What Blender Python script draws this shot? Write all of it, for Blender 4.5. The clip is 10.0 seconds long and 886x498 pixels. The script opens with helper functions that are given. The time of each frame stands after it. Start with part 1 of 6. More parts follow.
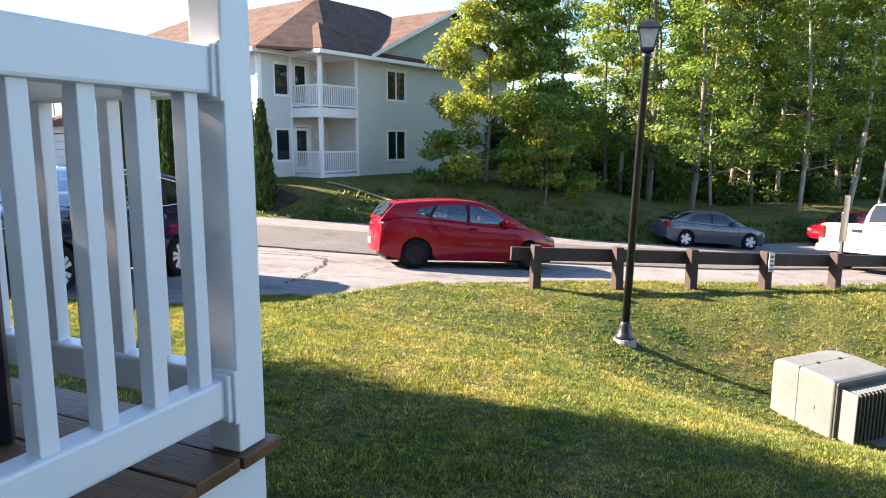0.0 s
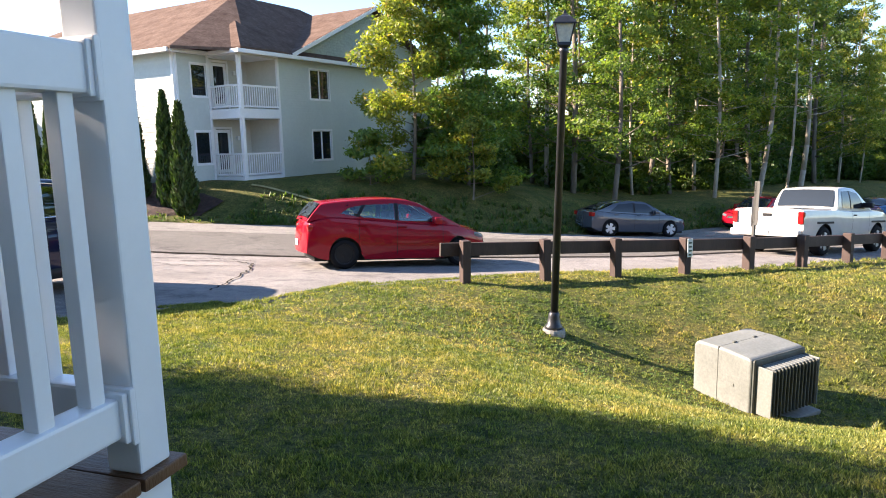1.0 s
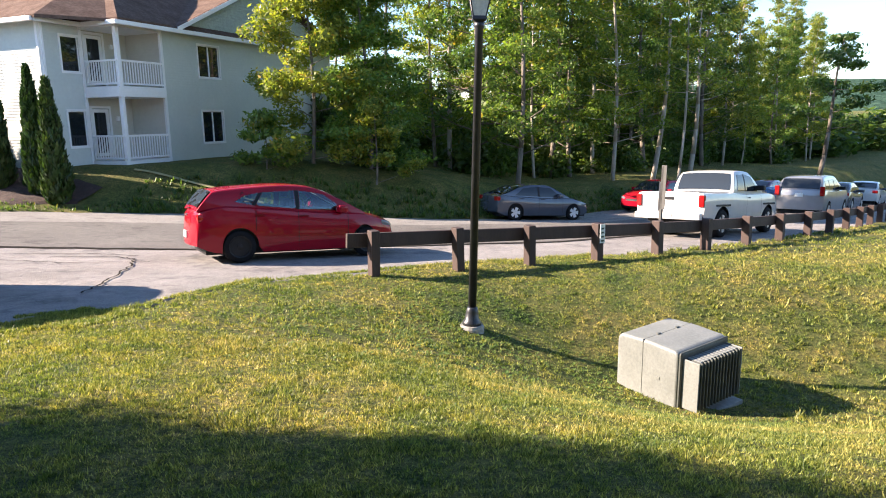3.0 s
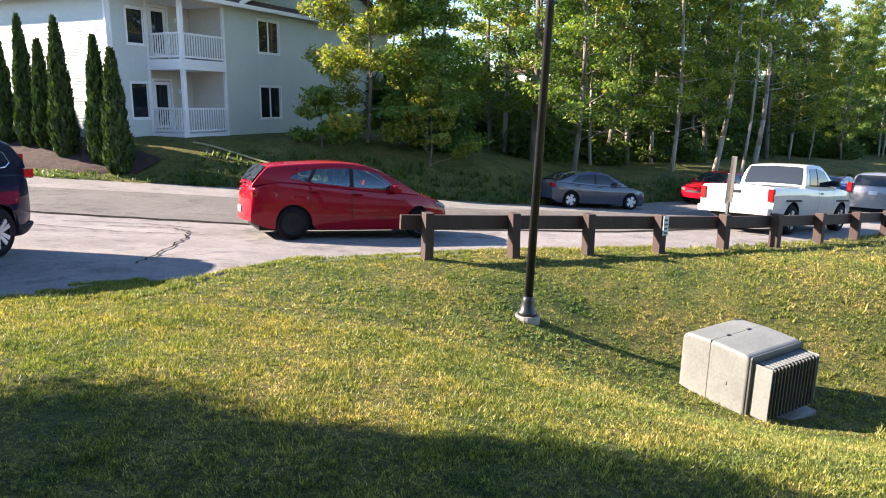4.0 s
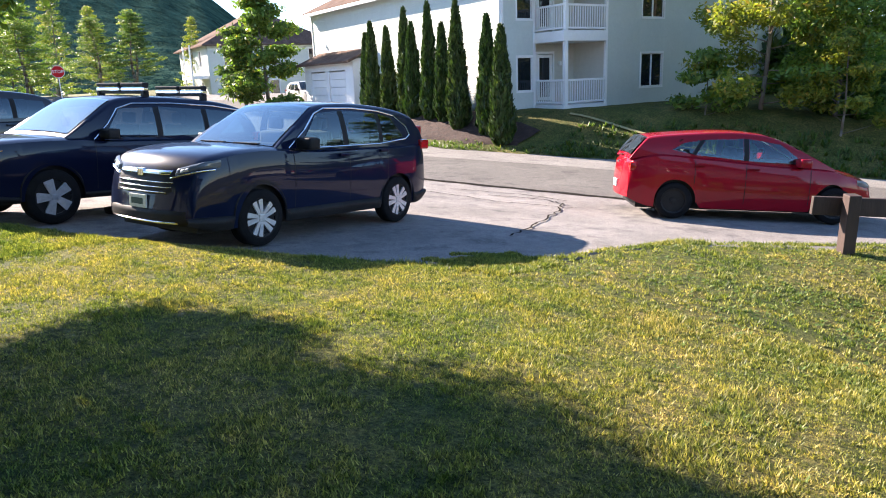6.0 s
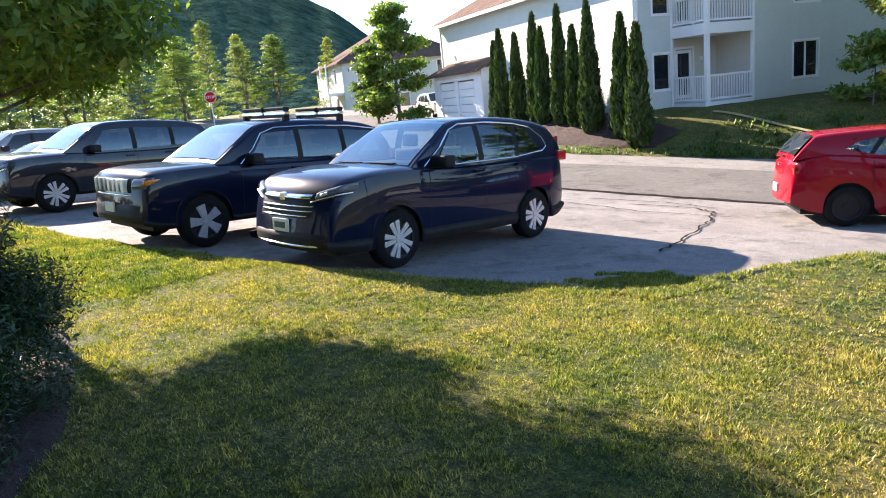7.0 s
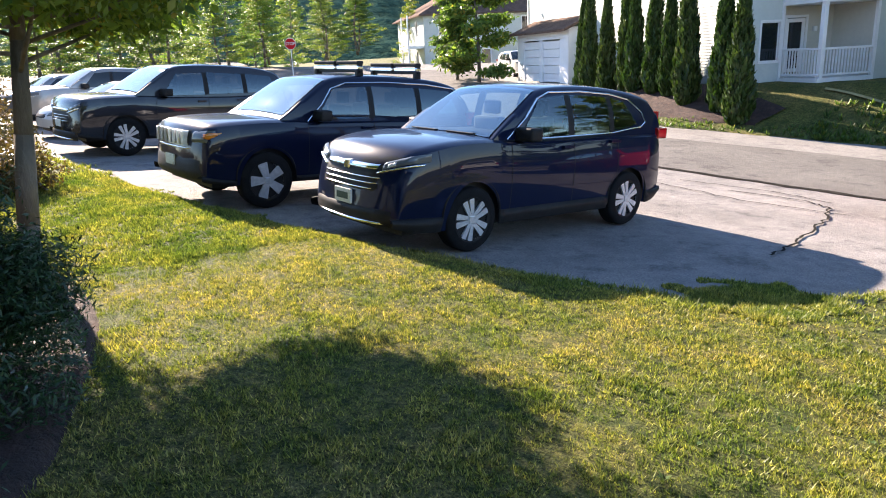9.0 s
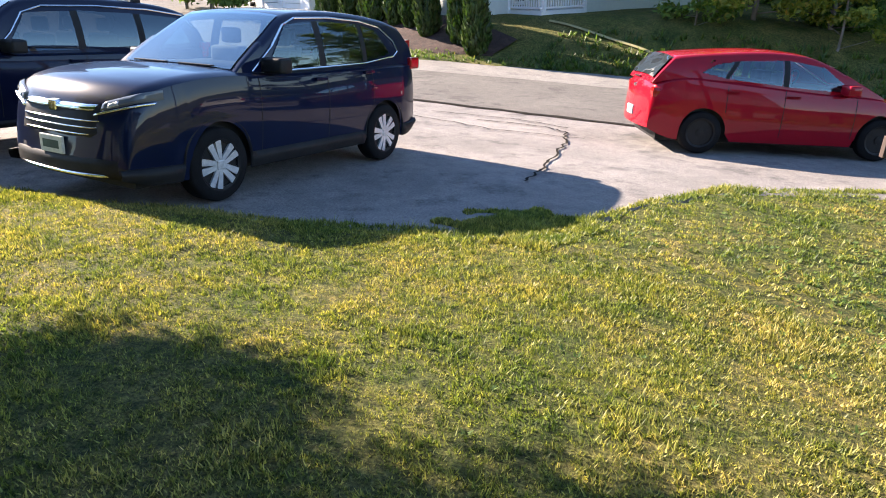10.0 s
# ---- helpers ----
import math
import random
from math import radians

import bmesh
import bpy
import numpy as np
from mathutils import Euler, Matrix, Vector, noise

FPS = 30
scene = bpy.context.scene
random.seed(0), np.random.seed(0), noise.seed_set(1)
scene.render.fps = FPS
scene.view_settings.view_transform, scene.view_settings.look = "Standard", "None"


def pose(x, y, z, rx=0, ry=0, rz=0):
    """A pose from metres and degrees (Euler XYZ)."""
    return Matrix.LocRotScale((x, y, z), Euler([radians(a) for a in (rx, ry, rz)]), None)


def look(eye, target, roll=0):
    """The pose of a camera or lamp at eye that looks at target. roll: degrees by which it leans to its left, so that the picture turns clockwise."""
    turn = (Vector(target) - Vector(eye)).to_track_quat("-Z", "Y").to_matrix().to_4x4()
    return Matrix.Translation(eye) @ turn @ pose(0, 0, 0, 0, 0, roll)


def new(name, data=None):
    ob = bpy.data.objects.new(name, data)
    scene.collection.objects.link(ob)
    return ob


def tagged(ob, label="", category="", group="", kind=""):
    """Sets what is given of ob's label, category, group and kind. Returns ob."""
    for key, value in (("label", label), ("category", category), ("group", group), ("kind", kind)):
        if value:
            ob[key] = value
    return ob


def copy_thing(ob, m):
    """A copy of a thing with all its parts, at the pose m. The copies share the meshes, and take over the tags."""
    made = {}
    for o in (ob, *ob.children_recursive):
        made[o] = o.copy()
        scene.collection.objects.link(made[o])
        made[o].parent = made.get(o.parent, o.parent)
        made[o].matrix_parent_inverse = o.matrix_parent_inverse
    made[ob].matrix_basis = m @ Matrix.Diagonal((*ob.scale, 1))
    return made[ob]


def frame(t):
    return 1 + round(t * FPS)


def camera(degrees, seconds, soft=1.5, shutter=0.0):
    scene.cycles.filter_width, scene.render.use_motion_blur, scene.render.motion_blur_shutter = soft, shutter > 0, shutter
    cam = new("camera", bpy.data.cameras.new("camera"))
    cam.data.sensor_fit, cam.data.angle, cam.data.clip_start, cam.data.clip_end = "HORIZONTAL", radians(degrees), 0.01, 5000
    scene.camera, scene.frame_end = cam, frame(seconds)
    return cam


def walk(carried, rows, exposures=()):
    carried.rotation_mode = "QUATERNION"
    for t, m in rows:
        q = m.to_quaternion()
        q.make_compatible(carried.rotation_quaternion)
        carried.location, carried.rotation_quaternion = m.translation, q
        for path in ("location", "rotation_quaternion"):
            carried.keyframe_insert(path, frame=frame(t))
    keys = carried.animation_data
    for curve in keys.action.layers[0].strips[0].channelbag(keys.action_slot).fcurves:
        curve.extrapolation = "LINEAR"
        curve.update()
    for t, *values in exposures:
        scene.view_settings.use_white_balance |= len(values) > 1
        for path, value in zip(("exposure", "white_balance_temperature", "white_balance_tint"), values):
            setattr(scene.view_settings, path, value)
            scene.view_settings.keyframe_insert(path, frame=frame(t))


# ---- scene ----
cam = camera(65.9, 10.0, soft=1.0)
PATH = [
    (0, (-0.671, -0.688, 2.253), (-1.16, 1.226, 1.946), 0.1),
    (0.5, (-0.648, -0.668, 2.251), (-1.018, 1.276, 1.962), -1.7),
    (1, (-0.624, -0.637, 2.247), (-0.919, 1.316, 1.931), -1.4),
    (1.5, (-0.56, -0.583, 2.227), (-0.74, 1.386, 1.922), -2.2),
    (2, (-0.635, -0.363, 2.19), (-0.767, 1.602, 1.845), 0.1),
    (2.2, (-0.738, -0.182, 2.13), (-0.789, 1.781, 1.749), -0.3),
    (3.3, (-0.881, 0.213, 2.262), (-0.881, 2.179, 1.894), -0.8),
    (3.5, (-0.933, 0.269, 2.215), (-0.919, 2.233, 1.84), 0.5),
    (4, (-0.961, 0.482, 2.194), (-1.109, 2.433, 1.776), 0.7),
    (4.5, (-1.056, 0.73, 2.192), (-1.29, 2.65, 1.684), 2.6),
    (5, (-1.202, 0.931, 2.166), (-1.534, 2.825, 1.619), -1.3),
    (5.5, (-1.295, 1.144, 2.163), (-2.131, 2.899, 1.694), -2.4),
    (6, (-1.414, 1.298, 2.104), (-2.527, 2.888, 1.62), -2.3),
    (6.2, (-1.498, 1.367, 2.125), (-2.656, 2.916, 1.616), -2.8),
    (7.3, (-1.837, 1.609, 2.211), (-3.311, 2.885, 1.765), -4.7),
    (7.5, (-1.895, 1.673, 2.229), (-3.385, 2.913, 1.736), -2.6),
    (8, (-2.029, 1.788, 2.241), (-3.657, 2.836, 1.737), -5.4),
    (8.5, (-2.27, 1.889, 2.254), (-3.843, 2.988, 1.69), -3.7),
    (9, (-2.48, 2.106, 2.249), (-3.997, 3.29, 1.703), -2.8),
    (9.5, (-2.591, 2.283, 2.241), (-3.887, 3.68, 1.633), 0.7),
    (10, (-2.839, 2.414, 2.159), (-3.799, 4.004, 1.416), -1.2),
]
walk(cam, [(t, look(eye, target, roll)) for t, eye, target, roll in PATH], exposures=[(0.0, 2.68, 6250, 14), (0.6, 2.56, 6250, 14), (1.5, 2.46, 6250, 14), (3.5, 2.38, 6100, 14), (5.0, 2.47, 5950, 14), (8.0, 2.44, 6100, 14), (10.0, 2.55, 6150, 14)])

# ---- light: a low morning sun and a clear sky ----
SUN_AZ, SUN_EL = math.atan2(-0.997, 0.075), radians(28)
SUN_DIR = Vector((math.sin(SUN_AZ) * math.cos(SUN_EL), math.cos(SUN_AZ) * math.cos(SUN_EL), math.sin(SUN_EL)))
world = bpy.data.worlds.new("world")
scene.world = world
world.use_nodes = True
wn = world.node_tree
wn.nodes.clear()
sky = wn.nodes.new("ShaderNodeTexSky")
sky.sky_type, sky.sun_disc, sky.sun_elevation, sky.sun_rotation = "NISHITA", False, SUN_EL, SUN_AZ
sky.air_density, sky.dust_density, sky.ozone_density = 1.0, 0.15, 3.0
bg = wn.nodes.new("ShaderNodeBackground")
bg.inputs["Strength"].default_value = 0.066
wout = wn.nodes.new("ShaderNodeOutputWorld")
wn.links.new(sky.outputs[0], bg.inputs[0])
wn.links.new(bg.outputs[0], wout.inputs[0])
sun_data = bpy.data.lights.new("sun", "SUN")
sun_data.energy, sun_data.angle, sun_data.color = 4.8, radians(0.6), (1.0, 0.81, 0.62)
sun_ob = new("sun", sun_data)
sun_ob.matrix_world = look(SUN_DIR * 60, (0, 0, 0))


# ---- terrain ----
def lerp_table(table, v):
    if v <= table[0][0]:
        return table[0][1]
    for (a, p), (b, q) in zip(table, table[1:]):
        if v <= b:
            return p + (q - p) * (v - a) / (b - a)
    return table[-1][1]


def smooth(a, b, v):
    v = min(1.0, max(0.0, (v - a) / (b - a)))
    return v * v * (3 - 2 * v)


# Edges of the paving: the lawn's side and the far side, as y over x.
NEAR_EDGE = [(-90, 2.0), (-26, 4.5), (-18, 4.65), (-12.75, 5.08), (-9.5, 5.68), (-8.2, 5.98), (-7.05, 6.32), (-5.95, 6.78), (-5.1, 7.4), (-4.75, 8.2), (-4.55, 9.2),
             (-4.0, 10.35), (-2.4, 11.6), (-0.6, 12.9), (3.6, 14.9), (7.8, 18.2), (13.1, 23.6), (22, 33), (45, 51), (90, 88)]
FAR_EDGE = [(-90, 16), (-60, 20), (-50, 30), (-40, 42), (-28, 33), (-24, 27.2), (-20, 23.4), (-16, 22.7), (-12.2, 23.3), (-1.3, 25.4), (1.0, 27.2), (5.0, 30.5), (12, 36.5), (20, 43.5), (40, 59), (90, 101)]


def road_z(x, y):
    """The tilted road and car park, which fall to the north and east."""
    x, y = min(60.0, max(-60.0, x)), min(70.0, max(-30.0, y))
    return 0.821 - 0.0005 * x - 0.1147 * y - 0.001572 * x * y + 0.001204 * y * y + 0.000362 * x * x - 0.28 * math.exp(-(((x - 3) / 8) ** 2) - ((y - 29) / 5) ** 2)


def lawn_z(x, y):
    z = road_z(x, max(y, -2.0))
    sx = 3.5 if x < 2.6 else 9.0
    sy = 3.3 if y < 8.2 else 2.7
    z -= (1.27 + 0.5 * smooth(2.6, 9.0, x)) * math.exp(-((x - 2.6) / sx) ** 2 - ((y - 8.2) / sy) ** 2)
    return z


def bank_z(x, y):
    """The far side: a bank up to the house, and the lower floor of the wood."""
    far = lerp_table(FAR_EDGE, x)
    top = 0.70 + (-1.9) * smooth(-9, 6, x) - 1.2 * smooth(10, 40, x)
    base = road_z(x, far)
    z = base + (top - base) * smooth(-0.1, 4.2, y - far)
    z += max(0.0, y - far - 12) * 0.012
    return z


def ground_z(x, y):
    near, far = lerp_table(NEAR_EDGE, x), lerp_table(FAR_EDGE, x)
    if y < near:
        bump = 0.02 * noise.noise((x * 0.9, y * 0.9, 0)) + 0.008 * noise.noise((x * 4, y * 4, 3))
        lip = 0.09 * smooth(0, 0.45, near - y) * (1 - smooth(0.8, 2.8, near - y)) * (1 - smooth(-7.0, -5.2, x)) * smooth(-24, -16, x)
        return lawn_z(x, y) + 0.05 * smooth(0, 0.35, near - y) + lip - 0.008 + bump
    if y > far:
        return bank_z(x, y) + 0.03 * noise.noise((x * 0.7, y * 0.7, 5)) + 0.02
    return road_z(x, y) - 0.10


# ---- materials ----
def nodes_of(name, rough=0.6, metal=0.0, spec=0.5):
    m = bpy.data.materials.new(name)
    m.use_nodes = True
    t = m.node_tree
    b = t.nodes["Principled BSDF"]
    b.inputs["Roughness"].default_value = rough
    b.inputs["Metallic"].default_value = metal
    b.inputs["Specular IOR Level"].default_value = spec
    return m, t, b


def ramp(t, fac, stops):
    r = t.nodes.new("ShaderNodeValToRGB")
    e = r.color_ramp.elements
    while len(e) < len(stops):
        e.new(0.5)
    for el, (p, col) in zip(e, stops):
        el.position, el.color = p, (*col, 1)
    t.links.new(fac, r.inputs[0])
    return r.outputs[0]


def noise_tex(t, scale, detail=4, rough=0.6, coord="Object", stretch=(1, 1, 1)):
    c = t.nodes.new("ShaderNodeTexCoord")
    mp = t.nodes.new("ShaderNodeMapping")
    mp.inputs["Scale"].default_value = stretch
    n = t.nodes.new("ShaderNodeTexNoise")
    n.inputs["Scale"].default_value, n.inputs["Detail"].default_value, n.inputs["Roughness"].default_value = scale, detail, rough
    t.links.new(c.outputs[coord], mp.inputs[0])
    t.links.new(mp.outputs[0], n.inputs["Vector"])
    return n.outputs["Fac"]


def mix(t, fac, a, b, how="MIX"):
    n = t.nodes.new("ShaderNodeMix")
    n.data_type, n.blend_type = "RGBA", how
    if isinstance(fac, float):
        n.inputs[0].default_value = fac
    else:
        t.links.new(fac, n.inputs[0])
    for sock, v in ((n.inputs[6], a), (n.inputs[7], b)):
        if isinstance(v, tuple):
            sock.default_value = (*v, 1)
        else:
            t.links.new(v, sock)
    return n.outputs[2]


def bump(t, b, height, strength=0.3, dist=0.01):
    n = t.nodes.new("ShaderNodeBump")
    n.inputs["Strength"].default_value, n.inputs["Distance"].default_value = strength, dist
    t.links.new(height, n.inputs["Height"])
    t.links.new(n.outputs[0], b.inputs["Normal"])


def surface(name, dark, light, scale, rough=0.7, metal=0.0, fine=None, bumpy=0.2, dist=0.01, stretch=(1, 1, 1), coord="Object", spec=0.5, grain=0.2):
    """A surface with large patches and fine grain."""
    m, t, b = nodes_of(name, rough, metal, spec)
    big, small = noise_tex(t, scale, 5, 0.6, coord, stretch), noise_tex(t, fine or scale * 9, 4, 0.7, coord, stretch)
    col = ramp(t, big, [(0.3, dark), (0.7, light)])
    fine_col = ramp(t, small, [(0.3, (1 - grain,) * 3), (0.7, (1 + 0.7 * grain,) * 3)])
    t.links.new(mix(t, 1.0, col, fine_col, "MULTIPLY"), b.inputs["Base Color"])
    bump(t, b, small, bumpy, dist)
    return m


def paint(name, col, rough=0.25, metal=0.0, coat=1.0):
    m, t, b = nodes_of(name, rough, metal)
    n = noise_tex(t, 3.0, 3)
    t.links.new(ramp(t, n, [(0.3, tuple(c * 0.9 for c in col)), (0.7, col)]), b.inputs["Base Color"])
    b.inputs["Coat Weight"].default_value, b.inputs["Coat Roughness"].default_value = coat, 0.02
    b.inputs["Specular IOR Level"].default_value, b.inputs["Coat IOR"].default_value = 0.03, 1.5
    return m


def foliage(name, dark, light, warm, through_light=0.48):
    """Leaves: every island takes its own tint, and some light passes through."""
    m, t, b = nodes_of(name, 0.45, 0.0, 0.4)
    g = t.nodes.new("ShaderNodeNewGeometry")
    col = ramp(t, g.outputs["Random Per Island"], [(0.0, dark), (0.6, light), (0.92, light), (1.0, warm)])
    o = t.nodes.new("ShaderNodeObjectInfo")
    tint = ramp(t, o.outputs["Random"], [(0.0, (0.85, 0.95, 0.8)), (1.0, (1.15, 1.05, 0.95))])
    col = mix(t, 1.0, col, tint, "MULTIPLY")
    t.links.new(col, b.inputs["Base Color"])
    tr = t.nodes.new("ShaderNodeBsdfTranslucent")
    t.links.new(mix(t, 1.0, col, (1.5, 1.6, 0.7), "MULTIPLY"), tr.inputs[0])
    sh = t.nodes.new("ShaderNodeMixShader")
    sh.inputs[0].default_value = through_light
    t.links.new(b.outputs[0], sh.inputs[1])
    t.links.new(tr.outputs[0], sh.inputs[2])
    t.links.new(sh.outputs[0], t.nodes["Material Output"].inputs[0])
    return m


def lawn_colours(t):
    """Patches of green clover, straw and dry grass."""
    big, mid = noise_tex(t, 0.55, 5, 0.65), noise_tex(t, 2.2, 4, 0.6)
    col = ramp(t, big, [(0.30, (0.098, 0.142, 0.042)), (0.44, (0.205, 0.218, 0.064)), (0.58, (0.282, 0.250, 0.090)), (0.76, (0.335, 0.288, 0.132))])
    col = mix(t, 1.0, col, ramp(t, mid, [(0.3, (0.7, 0.8, 0.7)), (0.7, (1.25, 1.15, 1.1))]), "MULTIPLY")
    small = noise_tex(t, 15, 3, 0.65)
    return mix(t, 1.0, col, ramp(t, small, [(0.34, (0.45, 0.56, 0.45)), (0.50, (1.0, 1.02, 0.95)), (0.66, (1.45, 1.36, 1.3))]), "MULTIPLY")


def mat_ground():
    m, t, b = nodes_of("lawn_soil", 0.9, 0, 0.2)
    fine = noise_tex(t, 55, 5, 0.75)
    col = mix(t, 1.0, lawn_colours(t), ramp(t, fine, [(0.38, (0.12, 0.135, 0.11)), (0.54, (0.52, 0.54, 0.48)), (0.72, (1.1, 1.1, 0.98))]), "MULTIPLY")
    t.links.new(col, b.inputs["Base Color"])
    bump(t, b, fine, 0.9, 0.05)
    return m


def mat_blades():
    m, t, b = nodes_of("grass_blades", 0.5, 0, 0.3)
    g = t.nodes.new("ShaderNodeNewGeometry")
    r = ramp(t, g.outputs["Random Per Island"], [(0.0, (0.22, 0.30, 0.22)), (0.45, (0.75, 0.85, 0.70)), (0.8, (1.3, 1.27, 1.1)), (1.0, (1.8, 1.68, 1.55))])
    col = mix(t, 1.0, lawn_colours(t), r, "MULTIPLY")
    t.links.new(col, b.inputs["Base Color"])
    tr = t.nodes.new("ShaderNodeBsdfTranslucent")
    t.links.new(mix(t, 1.0, col, (1.3, 1.4, 0.6), "MULTIPLY"), tr.inputs[0])
    sh = t.nodes.new("ShaderNodeMixShader")
    sh.inputs[0].default_value = 0.35
    t.links.new(b.outputs[0], sh.inputs[1])
    t.links.new(tr.outputs[0], sh.inputs[2])
    t.links.new(sh.outputs[0], t.nodes["Material Output"].inputs[0])
    return m


def mat_paving(name, dark, light, crack=True):
    m, t, b = nodes_of(name, 0.9, 0, 0.25)
    big, fine = noise_tex(t, 0.5, 5, 0.6), noise_tex(t, 60, 4, 0.8)
    col = ramp(t, big, [(0.3, dark), (0.7, light)])
    col = mix(t, 1.0, col, ramp(t, fine, [(0.32, (0.42, 0.42, 0.43)), (0.5, (1, 1, 1)), (0.70, (1.5, 1.48, 1.45))]), "MULTIPLY")
    t.links.new(col, b.inputs["Base Color"])
    mid = noise_tex(t, 5.0, 5, 0.7)
    stain = noise_tex(t, 1.4, 6, 0.75)
    col = mix(t, 1.0, col, ramp(t, mid, [(0.3, (0.80, 0.80, 0.82)), (0.65, (1.06, 1.05, 1.04))]), "MULTIPLY")
    col = mix(t, 1.0, col, ramp(t, stain, [(0.36, (0.62, 0.62, 0.64)), (0.47, (1.0, 1.0, 1.0))]), "MULTIPLY")
    t.links.new(col, b.inputs["Base Color"])
    bump(t, b, fine, 0.8, 0.02)
    return m


def mat_glass(name, tint=(0.02, 0.025, 0.03), rough=0.02, see=0.0):
    m, t, b = nodes_of(name, rough, 0, 0.5)
    b.inputs["Base Color"].default_value = (*tint, 1)
    b.inputs["Coat Weight"].default_value = 0.0
    if see:
        tr = t.nodes.new("ShaderNodeBsdfTransparent")
        tr.inputs[0].default_value = (0.8, 0.9, 0.9, 1)
        sh = t.nodes.new("ShaderNodeMixShader")
        sh.inputs[0].default_value = see
        t.links.new(b.outputs[0], sh.inputs[1])
        t.links.new(tr.outputs[0], sh.inputs[2])
        t.links.new(sh.outputs[0], t.nodes["Material Output"].inputs[0])
    return m


def mat_pane(name, tint, gloss):
    """Clear glass: the gloss grows towards grazing angles."""
    m, t, b = nodes_of(name)
    tr, gl = t.nodes.new("ShaderNodeBsdfTransparent"), t.nodes.new("ShaderNodeBsdfGlossy")
    tr.inputs[0].default_value = (*tint, 1)
    gl.inputs["Roughness"].default_value = 0.02
    gl.inputs[0].default_value = (0.80, 0.94, 1.0, 1)
    fr, ad = t.nodes.new("ShaderNodeFresnel"), t.nodes.new("ShaderNodeMath")
    fr.inputs[0].default_value = 1.6
    ad.inputs[1].default_value = gloss
    sh = t.nodes.new("ShaderNodeMixShader")
    t.links.new(fr.outputs[0], ad.inputs[0])
    t.links.new(ad.outputs[0], sh.inputs[0])
    t.links.new(tr.outputs[0], sh.inputs[1])
    t.links.new(gl.outputs[0], sh.inputs[2])
    t.links.new(sh.outputs[0], t.nodes["Material Output"].inputs[0])
    return m


M_GROUND, M_BLADES = mat_ground(), mat_blades()
M_LOT = mat_paving("pale_gravelly_asphalt", (0.185, 0.175, 0.165), (0.30, 0.282, 0.265))
M_ROAD = mat_paving("worn_asphalt", (0.125, 0.117, 0.106), (0.165, 0.155, 0.14))
M_EDGE = mat_paving("pale_road_edge", (0.20, 0.188, 0.172), (0.27, 0.255, 0.235))
M_CRACK = surface("crack_tar", (0.018, 0.017, 0.016), (0.045, 0.042, 0.038), 8, 0.95, spec=0.0)
M_VINYL = surface("white_vinyl", (0.78, 0.80, 0.83), (0.82, 0.84, 0.86), 1.5, 0.35, bumpy=0.02, grain=0.02)
M_SIDING = surface("pale_siding", (0.52, 0.56, 0.525), (0.57, 0.605, 0.565), 0.8, 0.55, bumpy=0.04, grain=0.05)
M_SIDING_IN = surface("cream_porch_wall", (0.52, 0.50, 0.43), (0.57, 0.55, 0.475), 0.8, 0.6, bumpy=0.04, grain=0.05)
M_TRIM = surface("white_trim", (0.77, 0.77, 0.76), (0.82, 0.82, 0.81), 1.5, 0.45, bumpy=0.02, grain=0.03)
M_ROOF = surface("brown_shingles", (0.095, 0.062, 0.048), (0.16, 0.112, 0.088), 1.6, 0.95, fine=9, bumpy=0.6, dist=0.03, spec=0.05, grain=0.3)
M_GABLE = surface("green_gable_siding", (0.33, 0.38, 0.33), (0.40, 0.44, 0.38), 0.8, 0.6, bumpy=0.05)
M_CONC = surface("concrete", (0.20, 0.195, 0.18), (0.29, 0.28, 0.26), 2.0, 0.85)
M_DECK = surface("wet_deck_boards", (0.075, 0.032, 0.015), (0.18, 0.088, 0.042), 1.6, 0.5, fine=14, bumpy=0.5, stretch=(1, 7, 1))
M_FENCE = surface("brown_stained_timber", (0.030, 0.017, 0.013), (0.058, 0.033, 0.026), 2.5, 0.7, fine=25, bumpy=0.5, stretch=(1, 1, 0.25))
M_BLACK = surface("black_metal", (0.012, 0.013, 0.016), (0.03, 0.032, 0.038), 4, 0.35, bumpy=0.08)
M_LAMPGLASS = surface("frosted_lamp_glass", (0.62, 0.60, 0.52), (0.74, 0.72, 0.64), 3, 0.3, bumpy=0.02)
M_BOXGREY = surface("weathered_grey_green_paint", (0.145, 0.153, 0.14), (0.195, 0.203, 0.188), 2.2, 0.5, fine=30, bumpy=0.08)
M_FINS = surface("dark_fin_paint", (0.05, 0.055, 0.05), (0.11, 0.115, 0.10), 3, 0.5)
M_TYRE = surface("tyre_rubber", (0.007, 0.007, 0.008), (0.014, 0.014, 0.015), 6, 0.85, bumpy=0.3, spec=0.15)
M_ALLOY = surface("alloy", (0.52, 0.53, 0.55), (0.64, 0.65, 0.67), 3, 0.32, 0.45, bumpy=0.02)
M_STEELRIM = surface("black_steel_rim", (0.007, 0.007, 0.008), (0.016, 0.016, 0.017), 5, 0.5, spec=0.25)
M_CHROME = surface("chrome", (0.70, 0.71, 0.72), (0.80, 0.81, 0.82), 2, 0.1, 1.0, bumpy=0.01)
M_PLASTIC = surface("black_plastic", (0.008, 0.008, 0.009), (0.018, 0.018, 0.019), 5, 0.55, bumpy=0.1, spec=0.2)
M_GLASS = mat_glass("dark_car_glass")
M_SCREEN = mat_pane("windscreen_glass", (0.62, 0.72, 0.72), 0.16)
M_PANE = mat_pane("car_window_glass", (0.55, 0.64, 0.62), 0.05)
M_TINTED = mat_pane("tinted_car_window", (0.16, 0.18, 0.19), 0.06)
